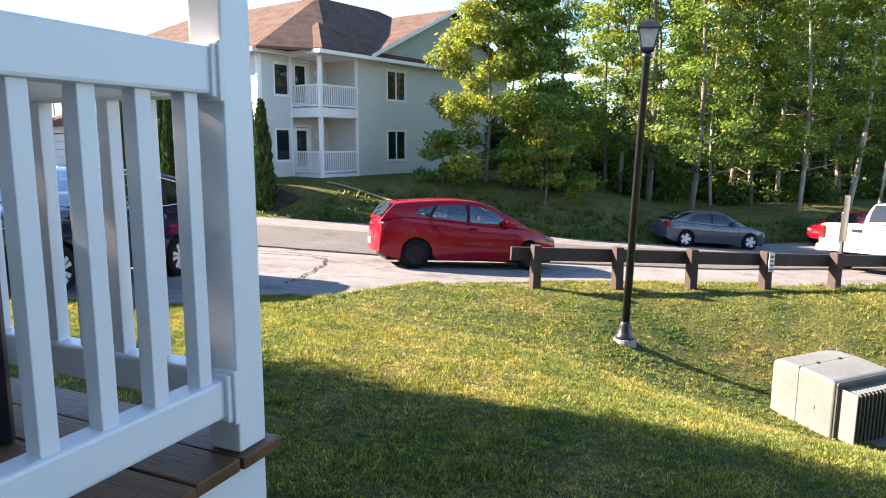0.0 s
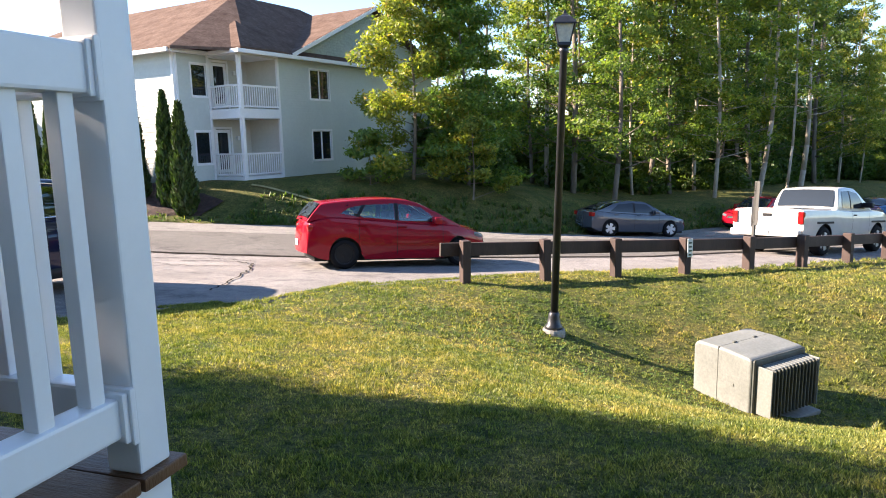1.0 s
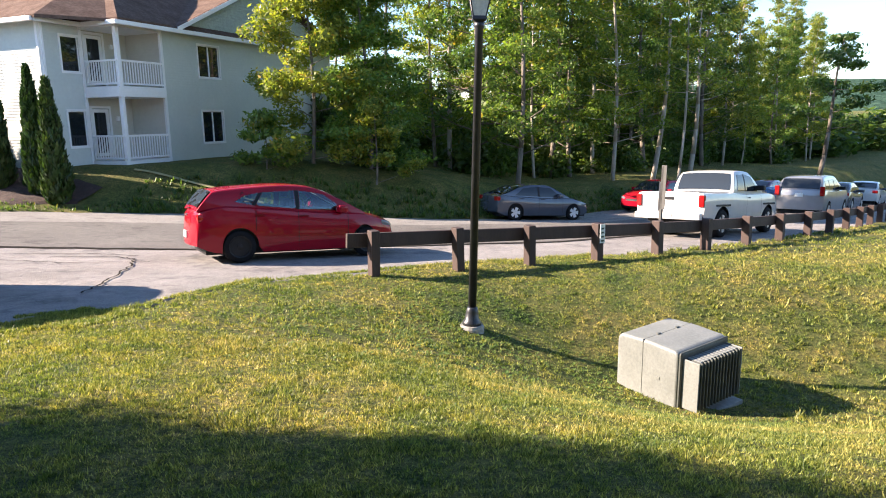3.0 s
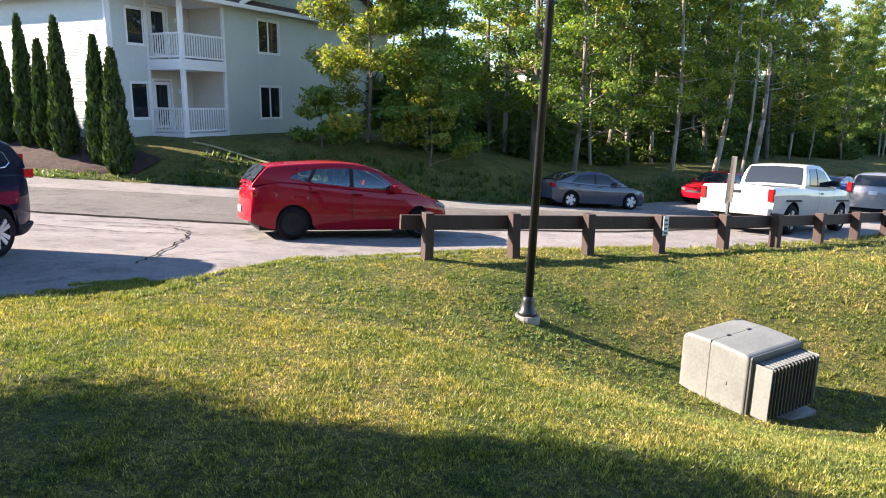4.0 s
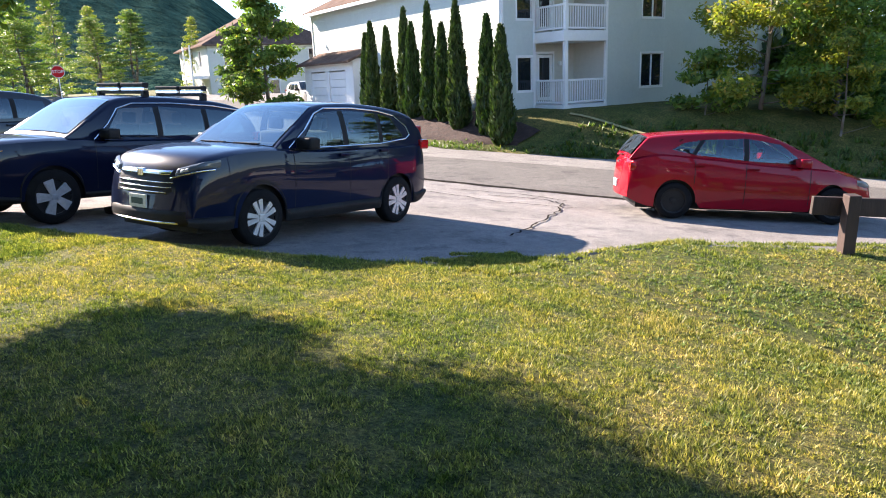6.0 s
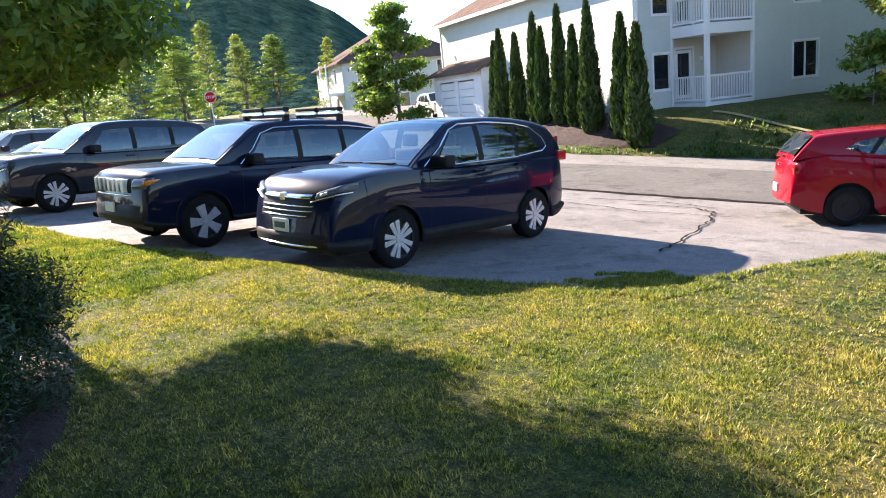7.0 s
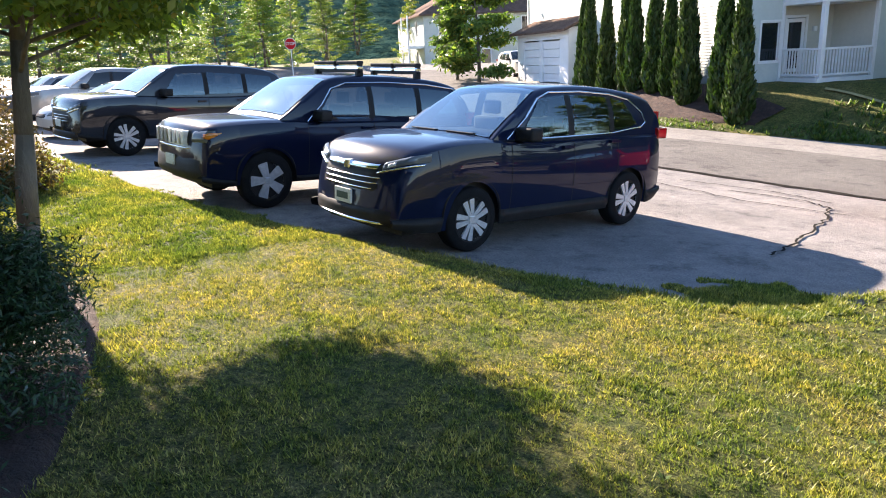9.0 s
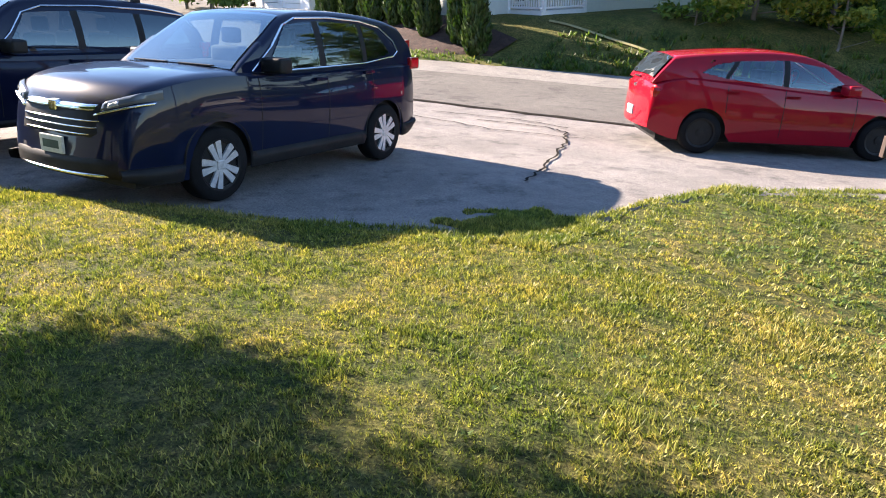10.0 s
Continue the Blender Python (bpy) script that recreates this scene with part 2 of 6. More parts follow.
M_SEAT = surface("grey_seat_cloth", (0.05, 0.05, 0.052), (0.09, 0.09, 0.092), 6, 0.9)
M_GREYSIGN = surface("dull_sign_metal", (0.045, 0.045, 0.042), (0.07, 0.068, 0.06), 3, 0.7)
M_WINDOW = mat_glass("house_window_glass", (0.012, 0.016, 0.02), 0.03)
M_REDLENS = paint("red_lens", (0.30, 0.008, 0.008), 0.15)
M_HEADLENS = mat_glass("headlamp_lens", (0.10, 0.11, 0.125), 0.05)
M_AMBER = paint("amber_lens", (0.55, 0.16, 0.01), 0.2)
M_PLATE = surface("plate_white", (0.6, 0.63, 0.6), (0.7, 0.73, 0.7), 5, 0.4)
M_INK = surface("dark_print", (0.02, 0.05, 0.04), (0.05, 0.09, 0.07), 5, 0.5)
M_BARK = surface("grey_bark", (0.085, 0.07, 0.055), (0.20, 0.17, 0.135), 3, 0.9, fine=18, bumpy=0.8, dist=0.03, stretch=(1, 1, 0.3))
M_PALEBARK = surface("pale_bark", (0.22, 0.19, 0.15), (0.42, 0.37, 0.30), 3, 0.9, fine=18, bumpy=0.6, dist=0.02, stretch=(1, 1, 0.3))
M_LEAF = foliage("maple_leaves", (0.050, 0.100, 0.022), (0.150, 0.220, 0.045), (0.32, 0.25, 0.05))
M_LEAF2 = foliage("ash_leaves", (0.060, 0.105, 0.020), (0.200, 0.235, 0.038), (0.40, 0.28, 0.06))
M_LEAF3 = foliage("dark_leaves", (0.030, 0.064, 0.018), (0.080, 0.130, 0.032), (0.17, 0.16, 0.04))
M_CLOVER = foliage("clover_leaves", (0.045, 0.095, 0.018), (0.115, 0.175, 0.035), (0.22, 0.24, 0.06), 0.3)
M_CEDAR = foliage("cedar_sprays", (0.012, 0.028, 0.009), (0.040, 0.078, 0.018), (0.085, 0.12, 0.03), 0.15)
M_YEW = foliage("yew_needles", (0.009, 0.024, 0.012), (0.030, 0.066, 0.024), (0.075, 0.125, 0.04), 0.15)
M_MULCH = surface("bark_mulch", (0.020, 0.012, 0.010), (0.066, 0.036, 0.028), 6, 0.95, fine=28, bumpy=1.0, dist=0.05)
M_STRAW = surface("dry_straw", (0.24, 0.21, 0.09), (0.33, 0.29, 0.13), 4, 0.9)
M_HILL = surface("wooded_hillside", (0.030, 0.062, 0.046), (0.062, 0.108, 0.076), 0.06, 1.0, fine=0.16, bumpy=0.9, dist=5.0, grain=0.6, spec=0.0)


# ---- mesh helpers ----
def part(name, bm, material, parent=None, label="", smooth_shade=False):
    me = bpy.data.meshes.new(name)
    if isinstance(bm, tuple):
        me.from_pydata(bm[0], [], bm[1])
    else:
        bm.to_mesh(me)
        bm.free()
    me.materials.append(material)
    if smooth_shade:
        me.polygons.foreach_set("use_smooth", [True] * len(me.polygons))
    me.update()
    ob = new(name, me)
    if parent:
        ob.parent = parent
    if label:
        ob["label"] = label
    return ob


def thing(name, m, label, category, group="", kind=""):
    ob = new(name)
    ob.empty_display_size = 0.2
    ob.matrix_world = m
    return tagged(ob, label, category, group, kind)


def add_box(bm, lo, hi, bevel=0.0, m=None):
    v = bmesh.ops.create_cube(bm, size=1.0)["verts"]
    c, s = [(a + b) / 2 for a, b in zip(lo, hi)], [b - a for a, b in zip(lo, hi)]
    for p in v:
        p.co = Vector((c[i] + p.co[i] * s[i] for i in range(3)))
    if bevel:
        edges = list({e for p in v for e in p.link_edges})
        r = bmesh.ops.bevel(bm, geom=edges, offset=bevel, segments=2, profile=0.6, affect="EDGES")
        v = list({p for f in r["faces"] for p in f.verts} | {p for p in v if p.is_valid})
    if m:
        for p in v:
            p.co = m @ p.co
    return v


def box(lo, hi, bevel=0.0, m=None):
    bm = bmesh.new()
    add_box(bm, lo, hi, bevel, m)
    return bm


def add_tube(bm, a, b, ra, rb, sides=10):
    a, b = Vector(a), Vector(b)
    q = (b - a).to_track_quat("Z", "Y")
    rings = []
    for p, r in ((a, ra), (b, rb)):
        rings.append([bm.verts.new(p + q @ Vector((r * math.cos(k * 2 * math.pi / sides), r * math.sin(k * 2 * math.pi / sides), 0))) for k in range(sides)])
    for k in range(sides):
        bm.faces.new((rings[0][k], rings[0][(k + 1) % sides], rings[1][(k + 1) % sides], rings[1][k]))
    bm.faces.new(rings[0][::-1])
    bm.faces.new(rings[1])


def tube(a, b, ra, rb, sides=10):
    bm = bmesh.new()
    add_tube(bm, a, b, ra, rb, sides)
    return bm


def lathe(profile, sides=24, axis="Z", caps=True):
    """Turns rows of (radius, height) round an axis."""
    bm = bmesh.new()
    rings = []
    for r, h in profile:
        ring = []
        for k in range(sides):
            a = 2 * math.pi * k / sides
            p = (r * math.cos(a), r * math.sin(a), h)
            ring.append(bm.verts.new(p if axis == "Z" else (p[0], p[2], p[1])))
        rings.append(ring)
    for lo, hi in zip(rings, rings[1:]):
        for k in range(sides):
            bm.faces.new((lo[k], lo[(k + 1) % sides], hi[(k + 1) % sides], hi[k]))
    for ring, flip in ((rings[0], True), (rings[-1], False)):
        if caps and profile[0 if flip else -1][0] > 1e-4:
            bm.faces.new(ring[::-1] if flip else ring)
    bmesh.ops.recalc_face_normals(bm, faces=bm.faces)
    return bm


def grid(rows):
    """A skin over rows of points."""
    n = len(rows[0])
    verts = [tuple(p) for r in rows for p in r]
    faces = [(i * n + k, i * n + k + 1, (i + 1) * n + k + 1, (i + 1) * n + k) for i in range(len(rows) - 1) for k in range(n - 1)]
    return verts, faces


# ---- ground, road, car park ----
def axis_steps(spans):
    out = []
    for a, b, s in spans:
        v = a
        while v < b - 1e-6:
            out.append(v)
            v += s
    return out + [spans[-1][1]]


XS = axis_steps([(-1600, -200, 200), (-200, -60, 20), (-60, -20, 2), (-20, 16, 0.4), (16, 60, 2), (60, 200, 20), (200, 1600, 200)])
YS = axis_steps([(-400, -40, 60), (-40, -4, 4), (-4, 0, 1), (0, 32, 0.4), (32, 70, 2), (70, 200, 10), (200, 2000, 200)])
ground = part("ground", grid([[(x, y, ground_z(x, y)) for x in XS] for y in YS]), M_GROUND, smooth_shade=True)
tagged(ground, "uneven lawn of green and straw-coloured grass with a ditch", "lawn", kind="structure")


def strip_between(name, lo, hi, xs, material, lift, label, category, n=14):
    rows = []
    for x in xs:
        a, b = lo(x), hi(x)
        lip = [(x, a - 0.35, road_z(x, a) - 0.22)] if name == "car_park" else []
        rows.append(lip + [(x, a + (b - a) * k / n, road_z(x, a + (b - a) * k / n) + lift) for k in range(n + 1)])
    ob = part(name, grid(rows), material, smooth_shade=True)
    return tagged(ob, label, category, kind="structure")


PX = axis_steps([(-90, -30, 4), (-30, -6, 0.5), (-6, -1, 0.12), (-1, 24, 0.5), (24, 90, 4)])
NEAR_ROUGH = lambda x: lerp_table(NEAR_EDGE, x) - (0.20 if x < -2 else 0.02) + 0.16 * noise.noise((x * 1.3, 0, 0)) + 0.07 * noise.noise((x * 5, 4, 0))
SEAM = lambda x: 14.75 + max(0, x + 5) * 0.35 + max(0, x - 2) * 0.42 + max(0, x - 8) * 0.3 + max(0, -14 - x) * 0.25
FARTOP = lambda x: lerp_table(FAR_EDGE, x)
PALE = lambda x: SEAM(x) + (FARTOP(x) - SEAM(x)) * 0.66 + 0.25 * noise.noise((x * 0.5, 3, 0))
strip_between("car_park", NEAR_ROUGH, SEAM, PX, M_LOT, 0.0, "pale worn gravelly asphalt of the car park", "car park", 18)
strip_between("road", SEAM, PALE, PX, M_ROAD, 0.008, "grey worn asphalt road falling away downhill", "road")
strip_between("road_edge", PALE, lambda x: FARTOP(x) + 0.25, PX, M_EDGE, 0.004, "pale gravelly strip along the road", "road edge", 4)


def crack(points, width):
    """A ragged tarred crack that lies in the paving."""
    rows, total = [], len(points) - 1
    for i in range(total * 10 + 1):
        k, f = divmod(i / 10, 1)
        k = int(min(k, total - 1)); f = i / 10 - k
        x = points[k][0] + (points[k + 1][0] - points[k][0]) * f + 0.10 * noise.noise((i * 0.5, points[0][0], 0))
        y = points[k][1] + (points[k + 1][1] - points[k][1]) * f + 0.10 * noise.noise((i * 0.5, points[0][1], 7))
        w = width * (0.55 + 0.6 * abs(noise.noise((i * 0.7, 2, points[0][0]))))
        d = Vector((points[k + 1][1] - points[k][1], points[k][0] - points[k + 1][0])).normalized() * w
        rows.append([(x - d.x, y - d.y, road_z(x, y) + 0.02), (x + d.x, y + d.y, road_z(x, y) + 0.02)])
    ob = part("crack", grid(rows), M_CRACK)
    return tagged(ob, "dark ragged crack in the worn asphalt", "crack", kind="structure")


crack([(x, SEAM(x) + 0.02) for x in (-22, -16, -11, -8, -5, -2, 2, 7)], 0.10)
crack([(-8.6, 13.3), (-7.4, 13.45), (-6.8, 13.05), (-6.55, 12.2), (-6.3, 11.2), (-6.0, 10.1), (-5.9, 9.3)], 0.026)
crack([(-7.0, 13.6), (-8.2, 13.9), (-9.8, 13.6)], 0.022)
crack([(-6.4, 12.7), (-8.0, 12.5), (-9.6, 12.9), (-11, 12.6)], 0.02)

# ---- the house across the road ----
# Local axes: x along the shaded end wall, y outwards from it, origin at the balcony's corner post.
HOUSE = Matrix.Translation((-13.38, 27.44, 0)) @ Matrix.Rotation(radians(68), 4, "Z") @ Matrix.Diagonal((1, -1, 1, 1))
HB, HE = 0.55, 6.15  # foot of the walls, eaves


def to_house(x, y, z):
    return HOUSE @ Vector((x, y, z))


def lap_wall(p, q, z0, z1, holes=(), lap=0.11, thick=0.16, out=1):
    """A wall of lapped boards from p to q (plan points), with openings (a, b, lo, hi) along it."""
    p, q = Vector(p), Vector(q)
    d = (q - p).normalized()
    n = Vector((d.y, -d.x)) * out
    length = (q - p).length
    verts, faces = [], []

    def quad(*pts):
        k = len(verts)
        verts.extend(pts)
        faces.append((k, k + 1, k + 2, k + 3))

    def at(s, z, o):
        w = p + d * s + n * o
        return (w.x, w.y, z)

    z = z0
    while z < z1 - 1e-4:
        t = min(z + lap, z1)
        cuts = sorted((a, b) for a, b, lo, hi in holes if lo < t - 0.02 and hi > z + 0.02)
        s, runs = 0.0, []
        for a, b in cuts:
            if a > s:
                runs.append((s, a))
            s = max(s, b)
        if s < length:
            runs.append((s, length))
        for a, b in runs:
            quad(at(a, z, 0.022), at(b, z, 0.022), at(b, t, 0.006), at(a, t, 0.006))
            quad(at(a, z, 0.006), at(b, z, 0.006), at(b, z, 0.022), at(a, z, 0.022))
            quad(at(a, t, -thick), at(b, t, -thick), at(b, z, -thick), at(a, z, -thick))
        z = t
    for a, b, lo, hi in holes:
        quad(at(a, lo, 0.02), at(b, lo, 0.02), at(b, lo, -thick), at(a, lo, -thick))
        quad(at(a, hi, 0.02), at(a, hi, -thick), at(b, hi, -thick), at(b, hi, 0.02))
        for s in (a, b):
            quad(at(s, lo, 0.02), at(s, hi, 0.02), at(s, hi, -thick), at(s, lo, -thick))
    quad(at(0, z1, 0.006), at(length, z1, 0.006), at(length, z1, -thick), at(0, z1, -thick))
    seen, keep, index = {}, [], []
    for v in verts:
        key = tuple(round(c, 3) for c in v)
        if key not in seen:
            seen[key] = len(keep)
            keep.append(v)
        index.append(seen[key])
    return keep, [tuple(index[k] for k in f) for f in faces if len({index[k] for k in f}) == 4]


def frame_box(bm, p, d, n, a, b, lo, hi, w, o0, o1):
    """A frame of four bars round an opening in a wall."""
    for s0, s1, z0, z1 in ((a - w, a, lo - w, hi + w), (b, b + w, lo - w, hi + w), (a, b, lo - w, lo), (a, b, hi, hi + w)):
        bar(bm, p, d, n, s0, s1, z0, z1, o0, o1)


def bar(bm, p, d, n, s0, s1, z0, z1, o0, o1):
    vs = []
    for s in (s0, s1):
        for o in (o0, o1):
            w = p + d * s + n * o
            vs += [bm.verts.new((w.x, w.y, z0)), bm.verts.new((w.x, w.y, z1))]
    for f in ((0, 1, 3, 2), (4, 6, 7, 5), (0, 4, 5, 1), (2, 3, 7, 6), (0, 2, 6, 4), (1, 5, 7, 3)):
        bm.faces.new([vs[k] for k in f])


def wall_window(parent, p, q, a, b, lo, hi, lights=1, out=1, name="window"):
    p, q = Vector(p), Vector(q)
    d = (q - p).normalized()
    n = Vector((d.y, -d.x)) * out
    bm = bmesh.new()
    frame_box(bm, p, d, n, a, b, lo, hi, 0.07, -0.03, 0.05)
    w = part(name, bm, M_TRIM, parent)
    gap = 0.035
    step = (b - a) / lights
    for k in range(lights):
        bm = bmesh.new()
        frame_box(bm, p, d, n, a + k * step + gap, a + (k + 1) * step - gap, lo + gap, hi - gap, gap, -0.06, 0.0)
        part("sash", bm, M_TRIM, w)
        bm = bmesh.new()
        bar(bm, p, d, n, a + k * step + gap, a + (k + 1) * step - gap, lo + gap, hi - gap, -0.045, -0.035)
        part("pane", bm, M_WINDOW, w)
    return w


house = thing("apartment_house", HOUSE, "two-storey apartment house with pale lapped siding and a brown shingle roof", "house")
BD = -1.7  # depth of the corner recess
walls = [
    ("wall", (-1.98, BD), (-0.18, BD), [(0.89, 1.68, 4.33, 5.66), (0.89, 1.68, 1.46, 2.83)], M_SIDING, -1),
    ("wall", (2.28, 0), (15.5, 0), [(2.15, 3.52, 4.32, 5.70), (2.15, 3.52, 1.42, 2.82)], M_SIDING, -1),
    ("wall", (-1.98, -20.2), (-1.98, BD), [], M_SIDING, -1),
    ("wall", (2.28, -1.9), (2.28, 0), [], M_SIDING_IN, -1),
    ("wall", (-0.18, -1.9), (2.28, -1.9), [(0.35, 1.2, 0.95, 2.95), (0.35, 1.2, 3.85, 5.85)], M_SIDING_IN, -1),
    ("wall", (15.5, -20.2), (-1.98, -20.2), [], M_SIDING, -1),
    ("wall", (15.5, 0), (15.5, -20.2), [], M_SIDING, -1),
]
for nm, p, q, holes, mat, out in walls:
    part(nm, lap_wall(p, q, HB, HE, holes, out=out), mat, house, "cream porch wall" if mat is M_SIDING_IN else "")
for p, q, holes in ((walls[0][1], walls[0][2], walls[0][3]),):
    for h in holes:
        wall_window(house, p, q, *h, 1, -1)
for h in walls[1][3]:
    wall_window(house, walls[1][1], walls[1][2], *h, 2, -1)
for a, b, lo, hi in walls[4][3]:
    p, q = Vector(walls[4][1]), Vector(walls[4][2])
    d, n = (q - p).normalized(), Vector((0, 1))
    bm = bmesh.new()
    frame_box(bm, p, d, n, a, b, lo, hi, 0.09, -0.03, 0.05)
    door = part("door", bm, M_TRIM, house, "white balcony door with a tall pane")
    bm = bmesh.new()
    frame_box(bm, p, d, n, a + 0.13, b - 0.13, lo + 0.2, hi - 0.16, 0.13, -0.06, 0.0)
    part("door_leaf", bm, M_TRIM, door)
    bm = bmesh.new()
    bar(bm, p, d, n, a + 0.13, b - 0.13, lo + 0.2, hi - 0.16, -0.04, -0.03)
    part("pane", bm, M_WINDOW, door)
# corner boards, foundation, gutters
for x, y in ((-1.98, BD), (2.28, 0.0), (15.5, 0.0), (-1.98, -20.2), (-0.18, BD)):
    part("corner_board", box((x - 0.06, y - 0.06, HB), (x + 0.06, y + 0.05, HE)), M_TRIM, house)
part("foundation", box((2.3, -0.12, -0.4), (15.4, -0.02, HB)), M_CONC, house)
part("foundation", box((-1.96, -20.1, -0.4), (-1.86, BD - 0.02, HB)), M_CONC, house)
part("foundation", box((-1.96, BD - 0.1, -0.4), (-0.2, BD - 0.02, HB)), M_CONC, house)


def balcony(z, ceiling, fascia):
    """Floor, corner post, rails and balusters; the floor's top lies at z."""
    b = part("balcony", box((-0.18, -1.78, z - fascia), (2.28, 0.1, z)), M_TRIM, house, "white balcony with turned rails")
    part("post", box((-0.06 - 0.02, -0.08, z), (0.08, 0.08, ceiling), 0.01), M_TRIM, b)
    for (x0, y0), (x1, y1) in (((0.0, 0.0), (2.28, 0.0)), ((-0.1, -1.7), (-0.1, 0.0))):
        lo = (min(x0, x1) - 0.03, min(y0, y1) - 0.03)
        hi = (max(x0, x1) + 0.03, max(y0, y1) + 0.03)
        for z0, z1 in ((z + 0.07, z + 0.14), (z + 0.94, z + 1.02)):
            part("rail", box((*lo, z0), (*hi, z1), 0.008), M_TRIM, b)
        n = 17 if x1 > 1 else 13
        for k in range(1, n):
            x, y = x0 + (x1 - x0) * k / n, y0 + (y1 - y0) * k / n
            part("baluster", box((x - 0.02, y - 0.02, z + 0.14), (x + 0.02, y + 0.02, z + 0.94)), M_TRIM, b)
    return b


balcony(0.86, 3.36, 0.30)
balcony(3.76, 6.05, 0.40)
part("porch_ceiling", box((-0.18, -1.9, 5.98), (2.28, 0.05, 6.08)), M_TRIM, house)
part("porch_step", box((-0.5, -1.9, 0.40), (2.5, 0.34, 0.62), 0.02), M_TRIM, house, "white timber step round the porch")
for z in (2.55, 5.45):
    part("porch_lamp", box((1.35, -1.88, z - 0.1), (1.47, -1.76, z + 0.08), 0.02), M_TRIM, house)


def roof_plane(points, thick=0.12):
    """A slab of roof over a convex outline, given in order."""
    n = len(points)
    top = [Vector(p) for p in points]
    bot = [p - Vector((0, 0, thick)) for p in top]
    verts = [tuple(p) for p in top + bot]
    faces = [tuple(range(n)), tuple(range(2 * n - 1, n - 1, -1))] + [(k, k + n, (k + 1) % n + n, (k + 1) % n) for k in range(n)]
    return verts, faces


E0, RZ = 6.22, 9.6
OX0, OX1, OY0, OY1 = -2.45, 16.0, -20.7, 0.45
# the main hipped roof with its ridge along the house
for pts in (
    [(OX0, OY0, E0), (OX0, OY1 - 1.6, E0), (4.3, -4.5, RZ), (4.3, -16, RZ)],
    [(OX0, OY1 - 1.6, E0), (0.1, OY1, E0), (3.0, OY1, E0), (8.0, -4.5, RZ), (4.3, -4.5, RZ)],
    [(OX1, OY0, E0), (OX0, OY0, E0), (4.3, -16, RZ), (9.0, -16, RZ)],
    [(OX1, OY1, E0), (OX1, OY0, E0), (9.0, -16, RZ), (9.0, -4.5, RZ)],
    [(3.0, OY1, E0), (OX1, OY1, E0), (9.0, -4.5, RZ), (8.0, -4.5, RZ)],
):
    part("roof", roof_plane(pts), M_ROOF, house)
# the gable over the end wall
GX0, GX1, GA = 2.9, 15.9, 9.25
gx = (GX0 + GX1) / 2
part("gable_wall", lap_wall((GX0 + 0.3, 0.1), (GX1 - 0.3, 0.1), E0, E0 + 0.12, out=-1), M_GABLE, house)
rows = 22
gv, gf = [], []
for k in range(rows):
    z0, z1 = E0 + (GA - 0.25 - E0) * k / rows, E0 + (GA - 0.25 - E0) * (k + 1) / rows
    h0, h1 = (gx - GX0 - 0.3) * (1 - k / rows), (gx - GX0 - 0.3) * (1 - (k + 1) / rows)
    i = len(gv)
    gv += [(gx - h0, 0.13, z0), (gx + h0, 0.13, z0), (gx + h1, 0.11, z1), (gx - h1, 0.11, z1)]
    gf.append((i, i + 1, i + 2, i + 3))
    if k:
        gf.append((i - 1, i - 2, i + 1, i))
part("gable_face", (gv, gf), M_GABLE, house, "sage green gable siding")
part("gable_roof", roof_plane([(GX0 - 0.1, 0.5, E0 + 0.05), (gx, 0.5, GA), (gx, -7.5, GA), (GX0 + 0.2, -2.5, E0 + 0.2)]), M_ROOF, house)
part("gable_roof", roof_plane([(gx, 0.5, GA), (GX1 + 0.1, 0.5, E0 + 0.05), (GX1 + 0.1, -2.5, E0 + 0.2), (gx, -7.5, GA)]), M_ROOF, house)
part("barge_board", (lambda a, b: roof_plane([a, b, (b[0], b[1] + 0.04, b[2]), (a[0], a[1] + 0.04, a[2])], 0.18))((GX0 - 0.1, 0.5, E0 + 0.03), (gx, 0.5, GA - 0.02)), M_TRIM, house)
# the small hip over the balcony
part("porch_roof", roof_plane([(-0.55, -2.3, E0 + 0.06), (-0.35, OY1 + 0.1, E0 + 0.04), (1.6, -1.7, 7.75)]), M_ROOF, house)
part("porch_roof", roof_plane([(-0.35, OY1 + 0.1, E0 + 0.04), (2.4, OY1 + 0.1, E0 + 0.04), (1.6, -1.7, 7.75)]), M_ROOF, house)
for lo, hi in (((OX0 - 0.08, OY0, E0 - 0.22), (OX0 + 0.04, -1.3, E0 - 0.05)), ((-2.4, -1.35, E0 - 0.22), (-0.4, -1.23, E0 - 0.05)),
               ((-0.5, -1.3, E0 - 0.22), (-0.38, 0.55, E0 - 0.05)), ((-0.5, 0.45, E0 - 0.22), (15.9, 0.57, E0 - 0.05))):
    part("gutter", box(lo, hi, 0.02), M_TRIM, house)
part("soffit", box((-2.4, -20.5, E0 - 0.12), (-1.9, -1.3, E0 - 0.06)), M_TRIM, house)
part("soffit", box((-2.4, BD, E0 - 0.12), (0, -1.3, E0 - 0.06)), M_TRIM, house)
part("soffit", box((2.0, -0.05, E0 - 0.12), (15.8, 0.45, E0 - 0.06)), M_TRIM, house)
part("downpipe", box((-1.93, BD + 0.03, HB), (-1.84, BD + 0.11, HE - 0.1), 0.01), M_TRIM, house)
